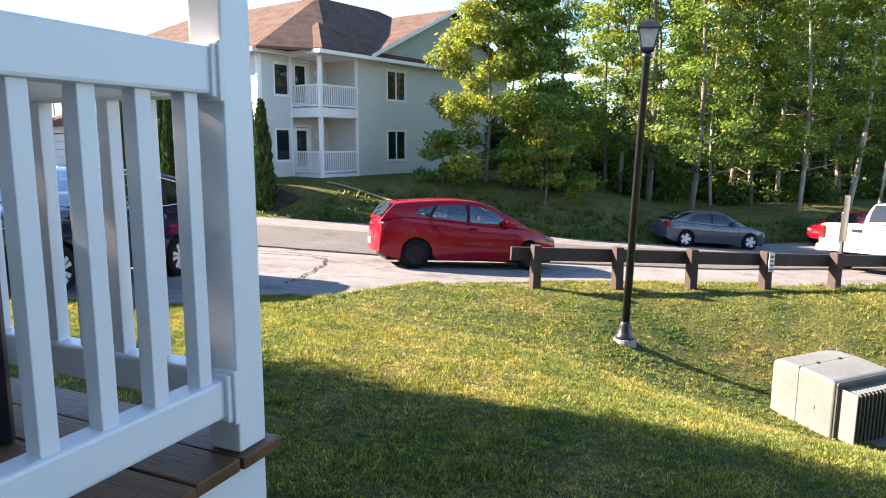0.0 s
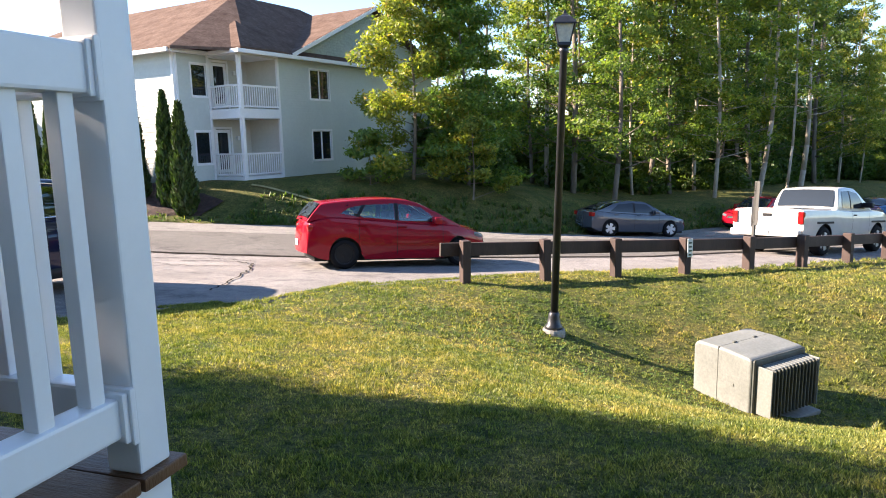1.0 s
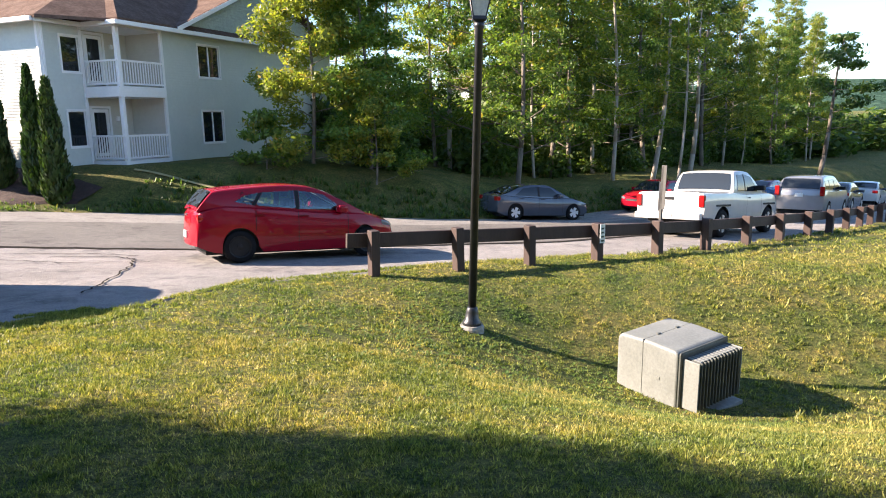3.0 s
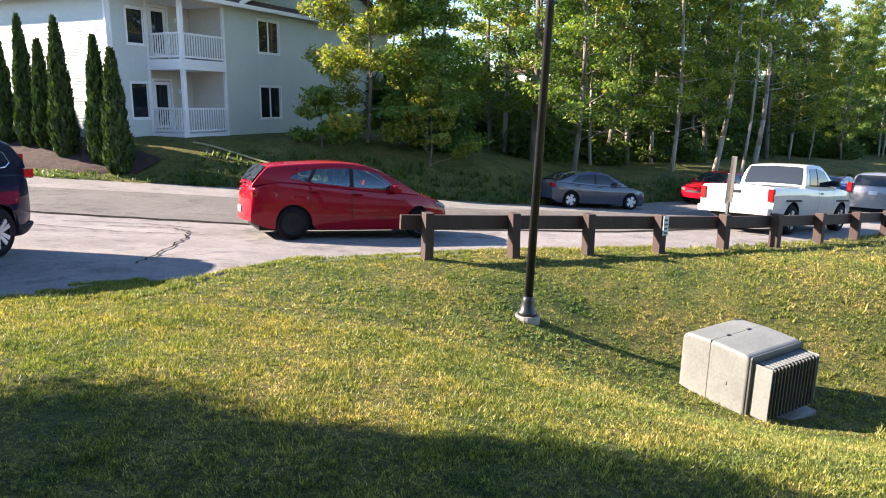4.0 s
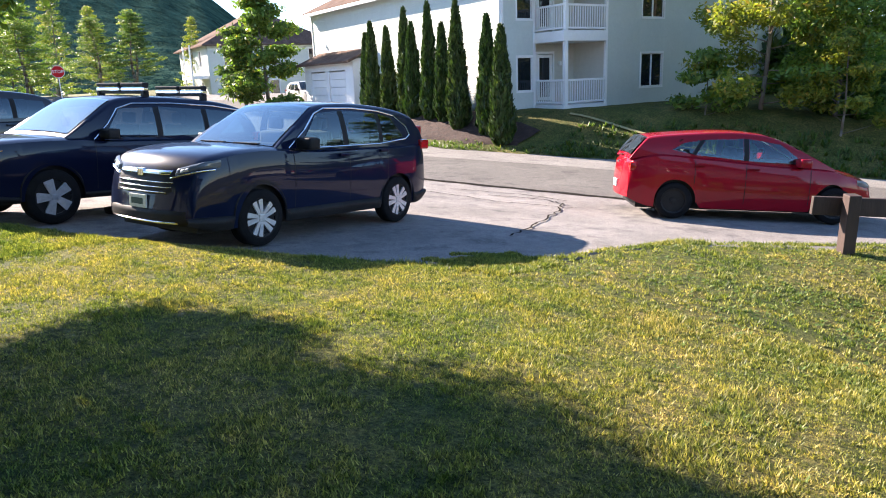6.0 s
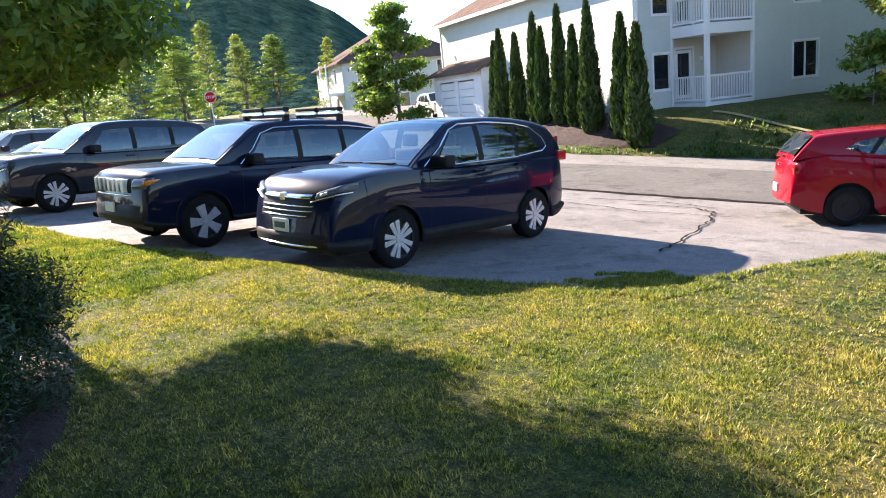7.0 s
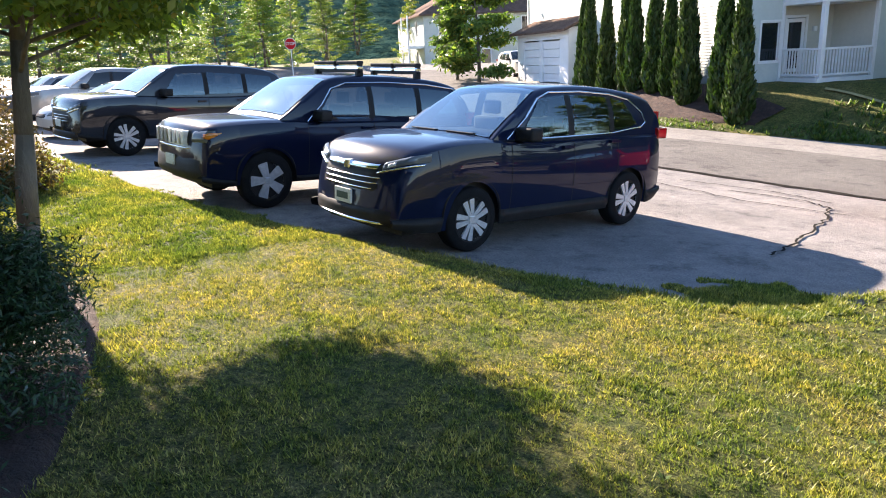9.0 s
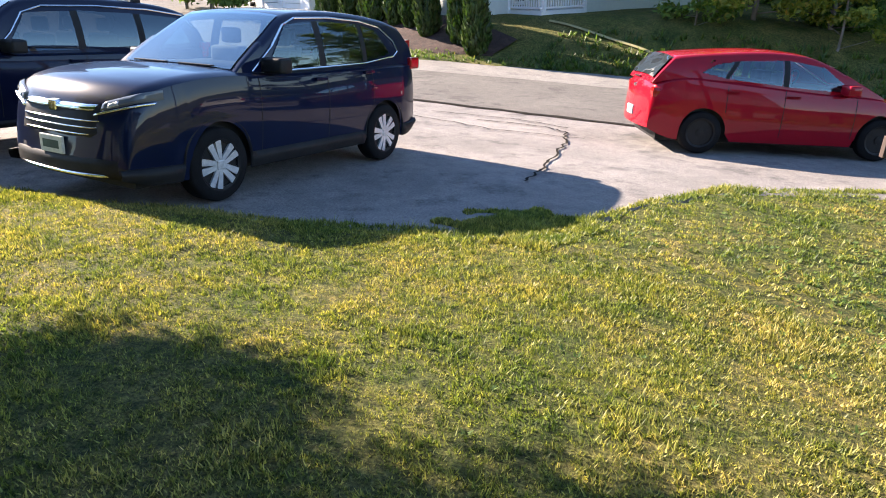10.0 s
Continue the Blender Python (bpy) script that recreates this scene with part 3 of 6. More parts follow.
# the low garage bay and balcony at the far end of the sunlit wall
bay = part("garage_bay", lap_wall((-3.2, -19.0), (-3.2, -12.6), HB, 3.2, [(0.9, 3.0, 0.6, 2.7), (3.4, 5.5, 0.6, 2.7)], out=-1), M_TRIM, house, "white garage bay with pale doors")
for a in (0.9, 3.4):
    bm = bmesh.new()
    for k in range(5):
        add_box(bm, (-3.16, -19.0 + a, 0.6 + k * 0.42), (-3.10, -19.0 + a + 2.1, 0.6 + k * 0.42 + 0.40), 0.01)
    part("garage_door", bm, M_TRIM, bay)
part("bay_roof", roof_plane([(-3.6, -19.3, 3.2), (-3.6, -12.3, 3.2), (-1.9, -12.3, 3.9), (-1.9, -19.3, 3.9)]), M_ROOF, house)
for y in (-19.0, -12.6):
    part("bay_side", box((-3.2, y - 0.05, HB), (-1.95, y + 0.05, 3.3)), M_TRIM, house)


# ---- the white-railed deck beside the path ----
DZ = 1.53
deck = thing("timber_deck", pose(-1.448, 0.776, DZ, 0, 0, -10), "raised timber deck of wet brown boards with white vinyl railing", "deck")


def post_at(x, y, top, w=0.0465):
    p = part("post", box((x - w, y - w, 0.0), (x + w, y + w, top), 0.006), M_VINYL, deck, "square white vinyl post")
    return p


def bracket(x, y, z, axis, s):
    """A stepped collar that joins a rail to a post."""
    bm = bmesh.new()
    for k, (o, w) in enumerate(((0.0, 0.052), (0.014, 0.044))):
        a, b = (o, o + 0.016) if s > 0 else (-o - 0.016, -o)
        if axis == "y":
            add_box(bm, (x - w, y + a, z - w - 0.012), (x + w, y + b, z + w + 0.012), 0.004)
        else:
            add_box(bm, (x + a, y - w, z - w - 0.012), (x + b, y + w, z + w + 0.012), 0.004)
    part("rail_bracket", bm, M_VINYL, deck)


def railing(x0, y0, x1, y1, step=0.125):
    """Two rails with square balusters between two posts."""
    along = "y" if abs(y1 - y0) > abs(x1 - x0) else "x"
    lo, hi = (min(x0, x1), min(y0, y1)), (max(x0, x1), max(y0, y1))
    for z0, z1, w in ((0.095, 0.185, 0.032), (0.825, 0.925, 0.036)):
        a = (lo[0] - (w if along == "y" else 0), lo[1] - (w if along == "x" else 0), z0)
        b = (hi[0] + (w if along == "y" else 0), hi[1] + (w if along == "x" else 0), z1)
        part("rail", box(a, b, 0.008), M_VINYL, deck)
        s = 1 if along == "y" and y1 > y0 or along == "x" and x1 > x0 else -1
        bracket(x0, y0, (z0 + z1) / 2, along, s)
        bracket(x1, y1, (z0 + z1) / 2, along, -s)
    length = abs(x1 - x0) + abs(y1 - y0)
    n = int(length / step)
    for k in range(1, n + 1):
        f = (k - 0.45) * step / length
        x, y = x0 + (x1 - x0) * f, y0 + (y1 - y0) * f
        part("baluster", box((x - 0.019, y - 0.019, 0.18), (x + 0.019, y + 0.019, 0.83), 0.003), M_VINYL, deck)


PXY = (-0.085, -0.075)
post_at(PXY[0], PXY[1], 2.6)
post_at(PXY[0], -2.6, 2.6)
post_at(-2.5, PXY[1], 2.6)
railing(PXY[0], PXY[1] - 0.0465, PXY[0], -2.55)
railing(PXY[0] - 0.0465, PXY[1], -2.45, PXY[1])
board_rng = random.Random(41)
for k in range(19):
    y = 0.002 - k * 0.145
    end = -0.012 + board_rng.uniform(-0.012, 0.008)
    part("deck_board", box((-2.62, y - 0.138, -0.032), (end, y, board_rng.uniform(-0.002, 0.001)), 0.005), M_DECK, deck)
part("fascia", box((-0.085, -2.65, -0.26), (-0.05, -0.02, -0.034), 0.004), M_VINYL, deck)
part("fascia", box((-2.55, -0.055, -0.26), (-0.09, -0.02, -0.034), 0.004), M_VINYL, deck)
for x, y in ((-0.13, -0.11), (-2.5, -0.11), (-0.13, -2.55), (-2.5, -2.55)):
    part("footing_post", box((x - 0.05, y - 0.05, -1.25), (x + 0.05, y + 0.05, -0.034), 0.005), M_VINYL, deck)
part("porch_beam", box((-2.6, -0.14, 2.6), (0.02, 0.0, 2.8), 0.01), M_VINYL, deck)
part("porch_beam", box((-0.14, -2.7, 2.6), (0.0, -0.14, 2.8), 0.01), M_VINYL, deck)

part("porch_ceiling", box((-2.75, -2.72, 2.8), (0.18, 0.18, 2.92), 0.01), M_VINYL, deck)

own = thing("apartment_building", pose(-16, -2.3, 0), "sided apartment building that the deck is built onto", "house")
part("wall", lap_wall((0, 0), (34, 0), 0.2, 6.4, [(9.0, 10.0, 1.6, 3.7), (20, 21.2, 2.0, 3.4), (25, 26.2, 2.0, 3.4)], out=-1), M_SIDING, own)
part("wall", lap_wall((0, -10), (0, 0), 0.2, 6.4, [], out=-1), M_SIDING, own)
for a in (9.0, 20.0, 25.0):
    wall_window(own, (0, 0), (34, 0), a, a + (1.0 if a < 10 else 1.2), 1.6 if a < 10 else 2.0, 3.7 if a < 10 else 3.4, 1, -1)
part("roof", roof_plane([(-0.6, 0.3, 6.4), (34.6, 0.3, 6.4), (34.6, -6, 9.4), (-0.6, -6, 9.4)]), M_ROOF, own)
part("roof", roof_plane([(-0.6, -6, 9.4), (34.6, -6, 9.4), (34.6, -12, 6.4), (-0.6, -12, 6.4)]), M_ROOF, own)

chair = thing("deck_chair", pose(-2.15, 0.25, DZ, 0, 0, 35), "dark slatted chair standing on the deck", "chair")
part("seat", box((-0.24, -0.24, 0.40), (0.24, 0.24, 0.44), 0.01), M_BLACK, chair)
for k in range(5):
    part("back_slat", box((-0.23, 0.22, 0.50 + k * 0.09), (0.23, 0.245, 0.56 + k * 0.09), 0.006), M_BLACK, chair)
for x in (-0.23, 0.23):
    for y, h in ((-0.22, 0.62), (0.235, 0.95)):
        part("leg", box((x - 0.02, y - 0.02, 0), (x + 0.02, y + 0.02, h), 0.004), M_BLACK, chair)
    part("arm", box((x - 0.035, -0.26, 0.62), (x + 0.035, 0.25, 0.645), 0.006), M_BLACK, chair)


# ---- fence of short timber posts ----
POSTS = [(-2.05, 11.35), (-0.62, 12.1), (0.73, 12.75), (2.15, 13.45), (3.6, 14.3), (5.0, 15.3), (6.42, 16.45), (7.84, 17.7), (9.3, 19.1), (10.7, 20.5), (12.05, 21.95), (13.3, 23.3),
         (14.6, 24.8), (15.9, 26.3), (17.2, 27.8), (18.5, 29.4)]
fence = thing("guard_fence", pose(*POSTS[0], ground_z(*POSTS[0])), "low brown timber guard fence of square posts and a thick rail", "fence")
FINV = fence.matrix_world.inverted()


def fence_z(k):
    x, y = POSTS[k]
    return road_z(x, y) + 0.04


for k, (x, y) in enumerate(POSTS):
    a = POSTS[max(k - 1, 0)]
    b = POSTS[min(k + 1, len(POSTS) - 1)]
    turn = math.atan2(b[1] - a[1], b[0] - a[0])
    m = FINV @ Matrix.Translation((x, y, fence_z(k))) @ Matrix.Rotation(turn, 4, "Z") @ pose(0, 0, 0, random.uniform(-1.5, 1.5), random.uniform(-1.5, 1.5), 0)
    bm = box((-0.075, -0.11, -0.45), (0.075, 0.09, 0.71), 0.012, m)
    part("post", bm, M_FENCE, fence)
for k in range(len(POSTS) - 1):
    (x0, y0), (x1, y1) = POSTS[k], POSTS[k + 1]
    p, q = Vector((x0, y0, fence_z(k) + 0.53)), Vector((x1, y1, fence_z(k + 1) + 0.53))
    d = (q - p).normalized()
    if k == 0:
        p = p - d * 0.42
    m = FINV @ Matrix.Translation(p) @ d.to_track_quat("X", "Z").to_matrix().to_4x4()
    side = 0.17 if k % 2 == 0 else 0.172
    part("rail", box((0.004, 0.09, -0.12), ((q - p).length - 0.004, side, 0.12), 0.01, m), M_FENCE, fence)
# small notice on the fourth post
x, y = POSTS[3]
notice = thing("notice", pose(x + 0.055, y - 0.075, fence_z(3) + 0.50, 0, 0, 27), "small white notice with dark unreadable lines on a post", "sign")
part("plate", box((-0.06, -0.055, -0.17), (0.06, -0.042, 0.20), 0.003), M_PLATE, notice)
for k in range(4):
    part("line", box((-0.035, -0.058, 0.10 - k * 0.08), (0.035, -0.0555, 0.135 - k * 0.08)), M_INK, notice)


# ---- street lamp ----
LX, LY = -0.5, 9.16
lamp = thing("street_lamp", pose(LX, LY, ground_z(LX, LY), 0.0, 1.9, 0), "black lamp post with a four-sided lantern on a concrete footing", "street lamp")
part("footing", lathe([(0.0, -0.3), (0.17, -0.3), (0.17, 0.03), (0.155, 0.07), (0.0, 0.07)], 20), M_CONC, lamp)
part("base", lathe([(0.13, 0.07), (0.13, 0.11), (0.10, 0.14), (0.085, 0.25), (0.075, 0.30), (0.06, 0.32)], 20), M_BLACK, lamp, "", True)
part("pole", lathe([(0.056, 0.30), (0.050, 3.95), (0.066, 3.97), (0.066, 4.02), (0.03, 4.04)], 20), M_BLACK, lamp, "", True)


def lantern(parent, z):
    def ring(w, h):
        return [(-w, -w, h), (w, -w, h), (w, w, h), (-w, w, h)]

    def loft(rings):
        v = [p for r in rings for p in r]
        f = [(i * 4 + k, i * 4 + (k + 1) % 4, i * 4 + 4 + (k + 1) % 4, i * 4 + 4 + k) for i in range(len(rings) - 1) for k in range(4)]
        return v, f + [(3, 2, 1, 0), tuple(len(v) - 4 + k for k in range(4))]

    part("lantern_base", loft([ring(0.035, z - 0.06), ring(0.09, z - 0.02), ring(0.085, z + 0.02)]), M_BLACK, parent)
    part("lantern_glass", loft([ring(0.08, z + 0.02), ring(0.128, z + 0.25)]), M_LAMPGLASS, parent, "frosted pale lantern panes")
    for sx in (-1, 1):
        for sy in (-1, 1):
            part("lantern_rib", tube((sx * 0.082, sy * 0.082, z + 0.02), (sx * 0.13, sy * 0.13, z + 0.26), 0.01, 0.01, 6), M_BLACK, parent)
    part("lantern_cap", loft([ring(0.155, z + 0.25), ring(0.155, z + 0.27), ring(0.09, z + 0.35), ring(0.05, z + 0.37), ring(0.02, z + 0.40), ring(0.012, z + 0.45)]), M_BLACK, parent)


lantern(lamp, 4.08)


# ---- pad-mounted electrical box with cooling fins ----
GXY = (2.06, 8.36)
gbox = thing("electrical_cabinet", pose(*GXY, ground_z(*GXY) - 0.02, -2.0, 2.0, 215) @ Matrix.Diagonal((0.92, 0.92, 1.0, 1)), "grey-green metal transformer cabinet with black cooling fins on a pad", "transformer")
part("pad", box((-0.55, -0.66, -0.25), (0.57, 0.66, 0.07), 0.02), M_CONC, gbox)
bm = bmesh.new()
prof = [(-0.62, 0.13), (0.37, 0.13), (0.37, 0.81), (0.33, 0.85), (-0.10, 0.87), (-0.56, 0.85), (-0.62, 0.79)]
vs = [[bm.verts.new((sx * 0.52, y, z)) for y, z in prof] for sx in (-1, 1)]
for k in range(len(prof)):
    j = (k + 1) % len(prof)
    bm.faces.new((vs[0][k], vs[0][j], vs[1][j], vs[1][k]))
bm.faces.new(vs[0][::-1])
bm.faces.new(vs[1])
bmesh.ops.recalc_face_normals(bm, faces=bm.faces)
bmesh.ops.bevel(bm, geom=[e for e in bm.edges if max(v.co.z for v in e.verts) > 0.5], offset=0.038, segments=4, profile=0.5, affect="EDGES")
cabinet = part("cabinet", bm, M_BOXGREY, gbox)
part("skirt", box((-0.50, -0.60, 0.06), (0.50, 0.36, 0.13), 0.01), M_FINS, gbox)
part("seam", box((-0.524, -0.188, 0.14), (0.524, -0.180, 0.868), 0.001), M_FINS, cabinet)
part("dark_rim", box((-0.505, 0.365, 0.10), (0.505, 0.405, 0.845), 0.03), M_FINS, gbox)
for k in range(13):
    x = -0.42 + k * 0.0675
    part("fin", box((x - 0.010, 0.405, 0.17), (x + 0.010, 0.64, 0.765), 0.005), M_FINS, gbox)
for x in (-0.465, 0.445):
    part("fin_end", box((x, 0.405, 0.16), (x + 0.02, 0.645, 0.775), 0.006), M_BOXGREY, gbox)
for k in range(12):
    x = -0.42 + k * 0.0675 + 0.034
    part("fin_cap", box((x - 0.022, 0.41, 0.745), (x + 0.022, 0.60, 0.768), 0.004), M_BOXGREY, gbox)
part("fin_backing", box((-0.44, 0.405, 0.18), (0.44, 0.47, 0.73), 0.004), M_FINS, gbox)
for x in (-0.2, 0.2):
    part("lifting_lug", box((x - 0.03, -0.20, 0.862), (x + 0.03, -0.17, 0.884), 0.004), M_FINS, gbox)
part("hasp", box((0.518, 0.05, 0.42), (0.528, 0.10, 0.46), 0.003), M_BOXGREY, gbox)


# ---- vehicles ----
def wheel_at(parent, x, y, r, w, side, spokes, rim_mat):
    """A tyre with a rim; side is +1 on the car's left."""
    prof = [(r * 0.66, -w / 2), (r * 0.72, -w / 2), (r * 0.95, -w * 0.48), (r, -w * 0.36), (r, w * 0.36), (r * 0.95, w * 0.48), (r * 0.72, w / 2), (r * 0.66, w / 2)]
    t = part("wheel", lathe(prof, 32, "Y", False), M_TYRE, parent, "", True)
    t.location = (x, y, r)
    o = side * w * 0.42
    bm = lathe([(r * 0.70, -0.01), (r * 0.70, 0.02), (r * 0.62, 0.012), (r * 0.62, -0.04), (0.0, -0.045)] if side > 0 else [(r * 0.70, 0.01), (r * 0.70, -0.02), (r * 0.62, -0.012), (r * 0.62, 0.04), (0.0, 0.045)], 32, "Y")
    rim = part("rim", bm, M_PLASTIC if spokes else rim_mat, t)
    rim.location = (0, o, 0)
    if spokes:
        bm = lathe([(r * 0.69, 0.0), (r * 0.69, side * 0.022), (r * 0.62, side * 0.015), (r * 0.62, 0.0)], 32, "Y", False)
        pair = spokes > 5
        for k in range(5):
            a = 2 * math.pi * k / 5 + 0.3
            for off in ((-0.095, 0.095) if pair else (0.0,)):
                m = Matrix.Rotation(a, 4, "Y")
                wd, wt = (0.034, 0.019) if pair else (0.072, 0.04)
                vs = [bm.verts.new(m @ Vector(p)) for p in ((-wt + off * r * 0.5, 0, 0.03), (wt + off * r * 0.5, 0, 0.03), (wd + off * r * 1.5, 0, r * 0.64), (-wd + off * r * 1.5, 0, r * 0.64))]
                ws = [bm.verts.new(v.co + Vector((0, side * 0.02, 0))) for v in vs]
                for q in ((0, 1, 2, 3),):
                    bm.faces.new([ws[i] for i in q])
                for i in range(4):
                    bm.faces.new((vs[i], vs[(i + 1) % 4], ws[(i + 1) % 4], ws[i]))
        m = Matrix.Translation((0, side * 0.012, 0))
        add_box(bm, (-0.045, -0.012, -0.045), (0.045, 0.016, 0.045), 0.012, m)
        bmesh.ops.recalc_face_normals(bm, faces=bm.faces)
        sp = part("spokes", bm, rim_mat, t)
        sp.location = (0, o - side * 0.004, 0)
    else:
        bm = lathe([(r * 0.20, 0.0), (r * 0.19, side * 0.03), (0.0, side * 0.035)], 20, "Y")
        part("hub", bm, rim_mat, t).location = (0, o - side * 0.03, 0)
    return t


def curve_of(keys, x):
    """A smooth line through rows of (x, value)."""
    if x <= keys[0][0]:
        return keys[0][1]
    for k in range(len(keys) - 1):
        (a, p), (b, q) = keys[k], keys[k + 1]
        if x <= b:
            m0 = (q - (keys[k - 1][1] if k else p)) / (b - (keys[k - 1][0] if k else a))
            m1 = ((keys[k + 2][1] if k + 2 < len(keys) else q) - p) / ((keys[k + 2][0] if k + 2 < len(keys) else b) - a)
            s = (q - p) / (b - a)
            m0 = 0 if m0 * s <= 0 else math.copysign(min(abs(m0), 2 * abs(s)), s)
            m1 = 0 if m1 * s <= 0 else math.copysign(min(abs(m1), 2 * abs(s)), s)
            f = (x - a) / (b - a)
            h = b - a
            return (2 * f**3 - 3 * f**2 + 1) * p + (f**3 - 2 * f**2 + f) * h * m0 + (-2 * f**3 + 3 * f**2) * q + (f**3 - f**2) * h * m1
    return keys[-1][1]


def vehicle(name, label, m, paint_mat, P, category="car", group=""):
    """A car from its side view: x ahead, y to the left, origin on the ground midway between the axles.
    P: W, wb, r, sill, top (x, z of bonnet, belt and tail), roof (x, z of screen, roof and rear glass), windows, and more."""
    car = thing(name, m, label, category, group)
    W, wb, r, sill = P["W"], P["wb"], P["r"], P["sill"]
    top, roof = P["top"], P["roof"]
    x0, x1 = top[0][0], top[-1][0]
    hw = W / 2
    ra = r + P.get("arch", 0.055)
    end_f, end_r = P.get("round_f", 0.16), P.get("round_r", 0.10)

    def width(x):
        f = max(0.0, (x - (x1 - 0.75)) / 0.75)
        b = max(0.0, ((x0 + 0.55) - x) / 0.55)
        return hw * (1 - end_f * f**2.2 - end_r * b**2.2)

    def bottom(x):
        z = sill + 0.10 * max(0.0, (x - x1 + 0.5) / 0.5) ** 2 + 0.14 * max(0.0, (x0 + 0.5 - x) / 0.5) ** 2
        for xw in (-wb / 2, wb / 2):
            d = abs(x - xw)
            if d < ra:
                z = max(z, r + math.sqrt(max(0.0, ra * ra - d * d)))
        return z

    xs = set()
    n = 46
    for k in range(n + 1):
        xs.add(round(x0 + (x1 - x0) * k / n, 4))
    for xw in (-wb / 2, wb / 2):
        for k in range(-9, 10):
            xs.add(round(xw + ra * math.sin(k / 9 * math.pi / 2), 4))
    for k in (0.01, 0.03, 0.06):
        xs.update((round(x0 + k, 4), round(x1 - k, 4)))
    xs = sorted(xs)
    crease = P.get("crease", 0.62)

    def section(x):
        w, zb, zt = width(x), bottom(x), curve_of(top, x)
        zt = max(zt, zb + 0.04)
        full = sill
        h = zt - full

        def yy(z):
            f = (z - full) / h
            return w * (0.955 + 0.045 * math.sin(min(1, max(0, f / crease)) * math.pi / 2) - (0.05 * ((f - crease) / (1 - crease)) ** 2 if f > crease else 0))

        zs = [zb + (zt - 0.035 - zb) * k / 7 for k in range(8)]
        half = [(yy(z), z) for z in zs] + [(w * 0.90, zt - 0.006), (w * 0.80, zt + 0.006), (w * 0.45, zt + 0.022), (0.0, zt + 0.028)]
        return [(bowed(x, y), y, z) for y, z in half] + [(bowed(x, y), -y, z) for y, z in half[-2::-1]]

    bow_f, bow_r = P.get("bow_f", 0.30), P.get("bow_r", 0.12)

    def bowed(x, y):
        """The ends of the body are curved in plan."""
        f = max(0.0, (x - (x1 - 1.0)) / 1.0)
        b = max(0.0, (x0 + 0.7 - x) / 0.7)
        return x - bow_f * f * (abs(y) / hw) ** 2.4 + bow_r * b * (abs(y) / hw) ** 2.4

    verts, faces = grid([section(x) for x in xs])
    for x in (xs[0], xs[-1]):
        ring = section(x)
        half = ring[:len(ring) // 2 + 1]
        cap = [[(bowed(x, p[1] * (1 - k / 6)), p[1] * (1 - k / 6), p[2]) for k in range(13)] for p in half[:-1]]
        cv, cf = grid(cap)
        o = len(verts)
        verts += cv
        faces += [tuple(i + o for i in q) for q in cf]
    body = part("body", (verts, faces), paint_mat, car, "", True)
    bm = bmesh.new()
    bm.from_mesh(body.data)
    bmesh.ops.remove_doubles(bm, verts=bm.verts, dist=0.002)
    bmesh.ops.recalc_face_normals(bm, faces=bm.faces)
    for e in bm.edges:
        if len(e.link_faces) == 2 and e.calc_face_angle() > radians(38):
            e.smooth = False
    bm.to_mesh(body.data)
    bm.free()
    part("underbody", box((x0 + 0.25, -hw + 0.22, sill - 0.04), (x1 - 0.25, hw - 0.22, sill + 0.32)), M_PLASTIC, car)
    for xw in (-wb / 2, wb / 2):
        part("wheel_well", box((xw - ra - 0.02, -hw + 0.10, r * 0.9), (xw + ra + 0.02, hw - 0.10, min(r + ra + 0.03, curve_of(top, xw) - 0.06))), M_PLASTIC, car)

    # cabin
    belt_y = hw * 0.93
    see_in = P.get("see_in", False)
    ns = 16 if see_in else 5
    roof_y = hw * P.get("tuck", 0.73)
    H = max(z for _, z in roof)
    g0, g1 = roof[0][0], roof[-1][0]

    def lid(x):
        return curve_of(roof, x)

    def belt(x):
        return curve_of(top, x) - 0.02

    def side_y(x, z):
        f = (z - belt(x)) / max(0.05, H - 0.05 - belt(x))
        f = min(1.0, max(0.0, f))
        return belt_y * (width(x) / hw) * (1 - f) + roof_y * f - 0.02 * (1 - f) + 0.03 * math.sin(f * math.pi)

    def cabin(x):
        zt, zb = lid(x), belt(x)
        zt = max(zt, zb + 0.005)
        edge = zb + (zt - zb) * 0.93 if zt - zb < 0.3 else zt - 0.055
        half = [(side_y(x, zb + (edge - zb) * k / ns), zb + (edge - zb) * k / ns) for k in range(ns + 1)]
        ye = half[-1][0]
        half += [(ye - 0.03, (edge + zt) / 2 + 0.008), (ye * 0.9 - 0.02, zt - 0.006), (ye * 0.5, zt + 0.012), (0, zt + 0.018)]
        return [(x, y, z) for y, z in half] + [(x, -y, z) for y, z in half[-2::-1]]

    gn = 150 if see_in else 40
    gx_s = [g0 + (g1 - g0) * k / gn for k in range(gn + 1)]
    cv, cf = grid([cabin(x) for x in gx_s])
    sx0, sx1 = P["screen"]

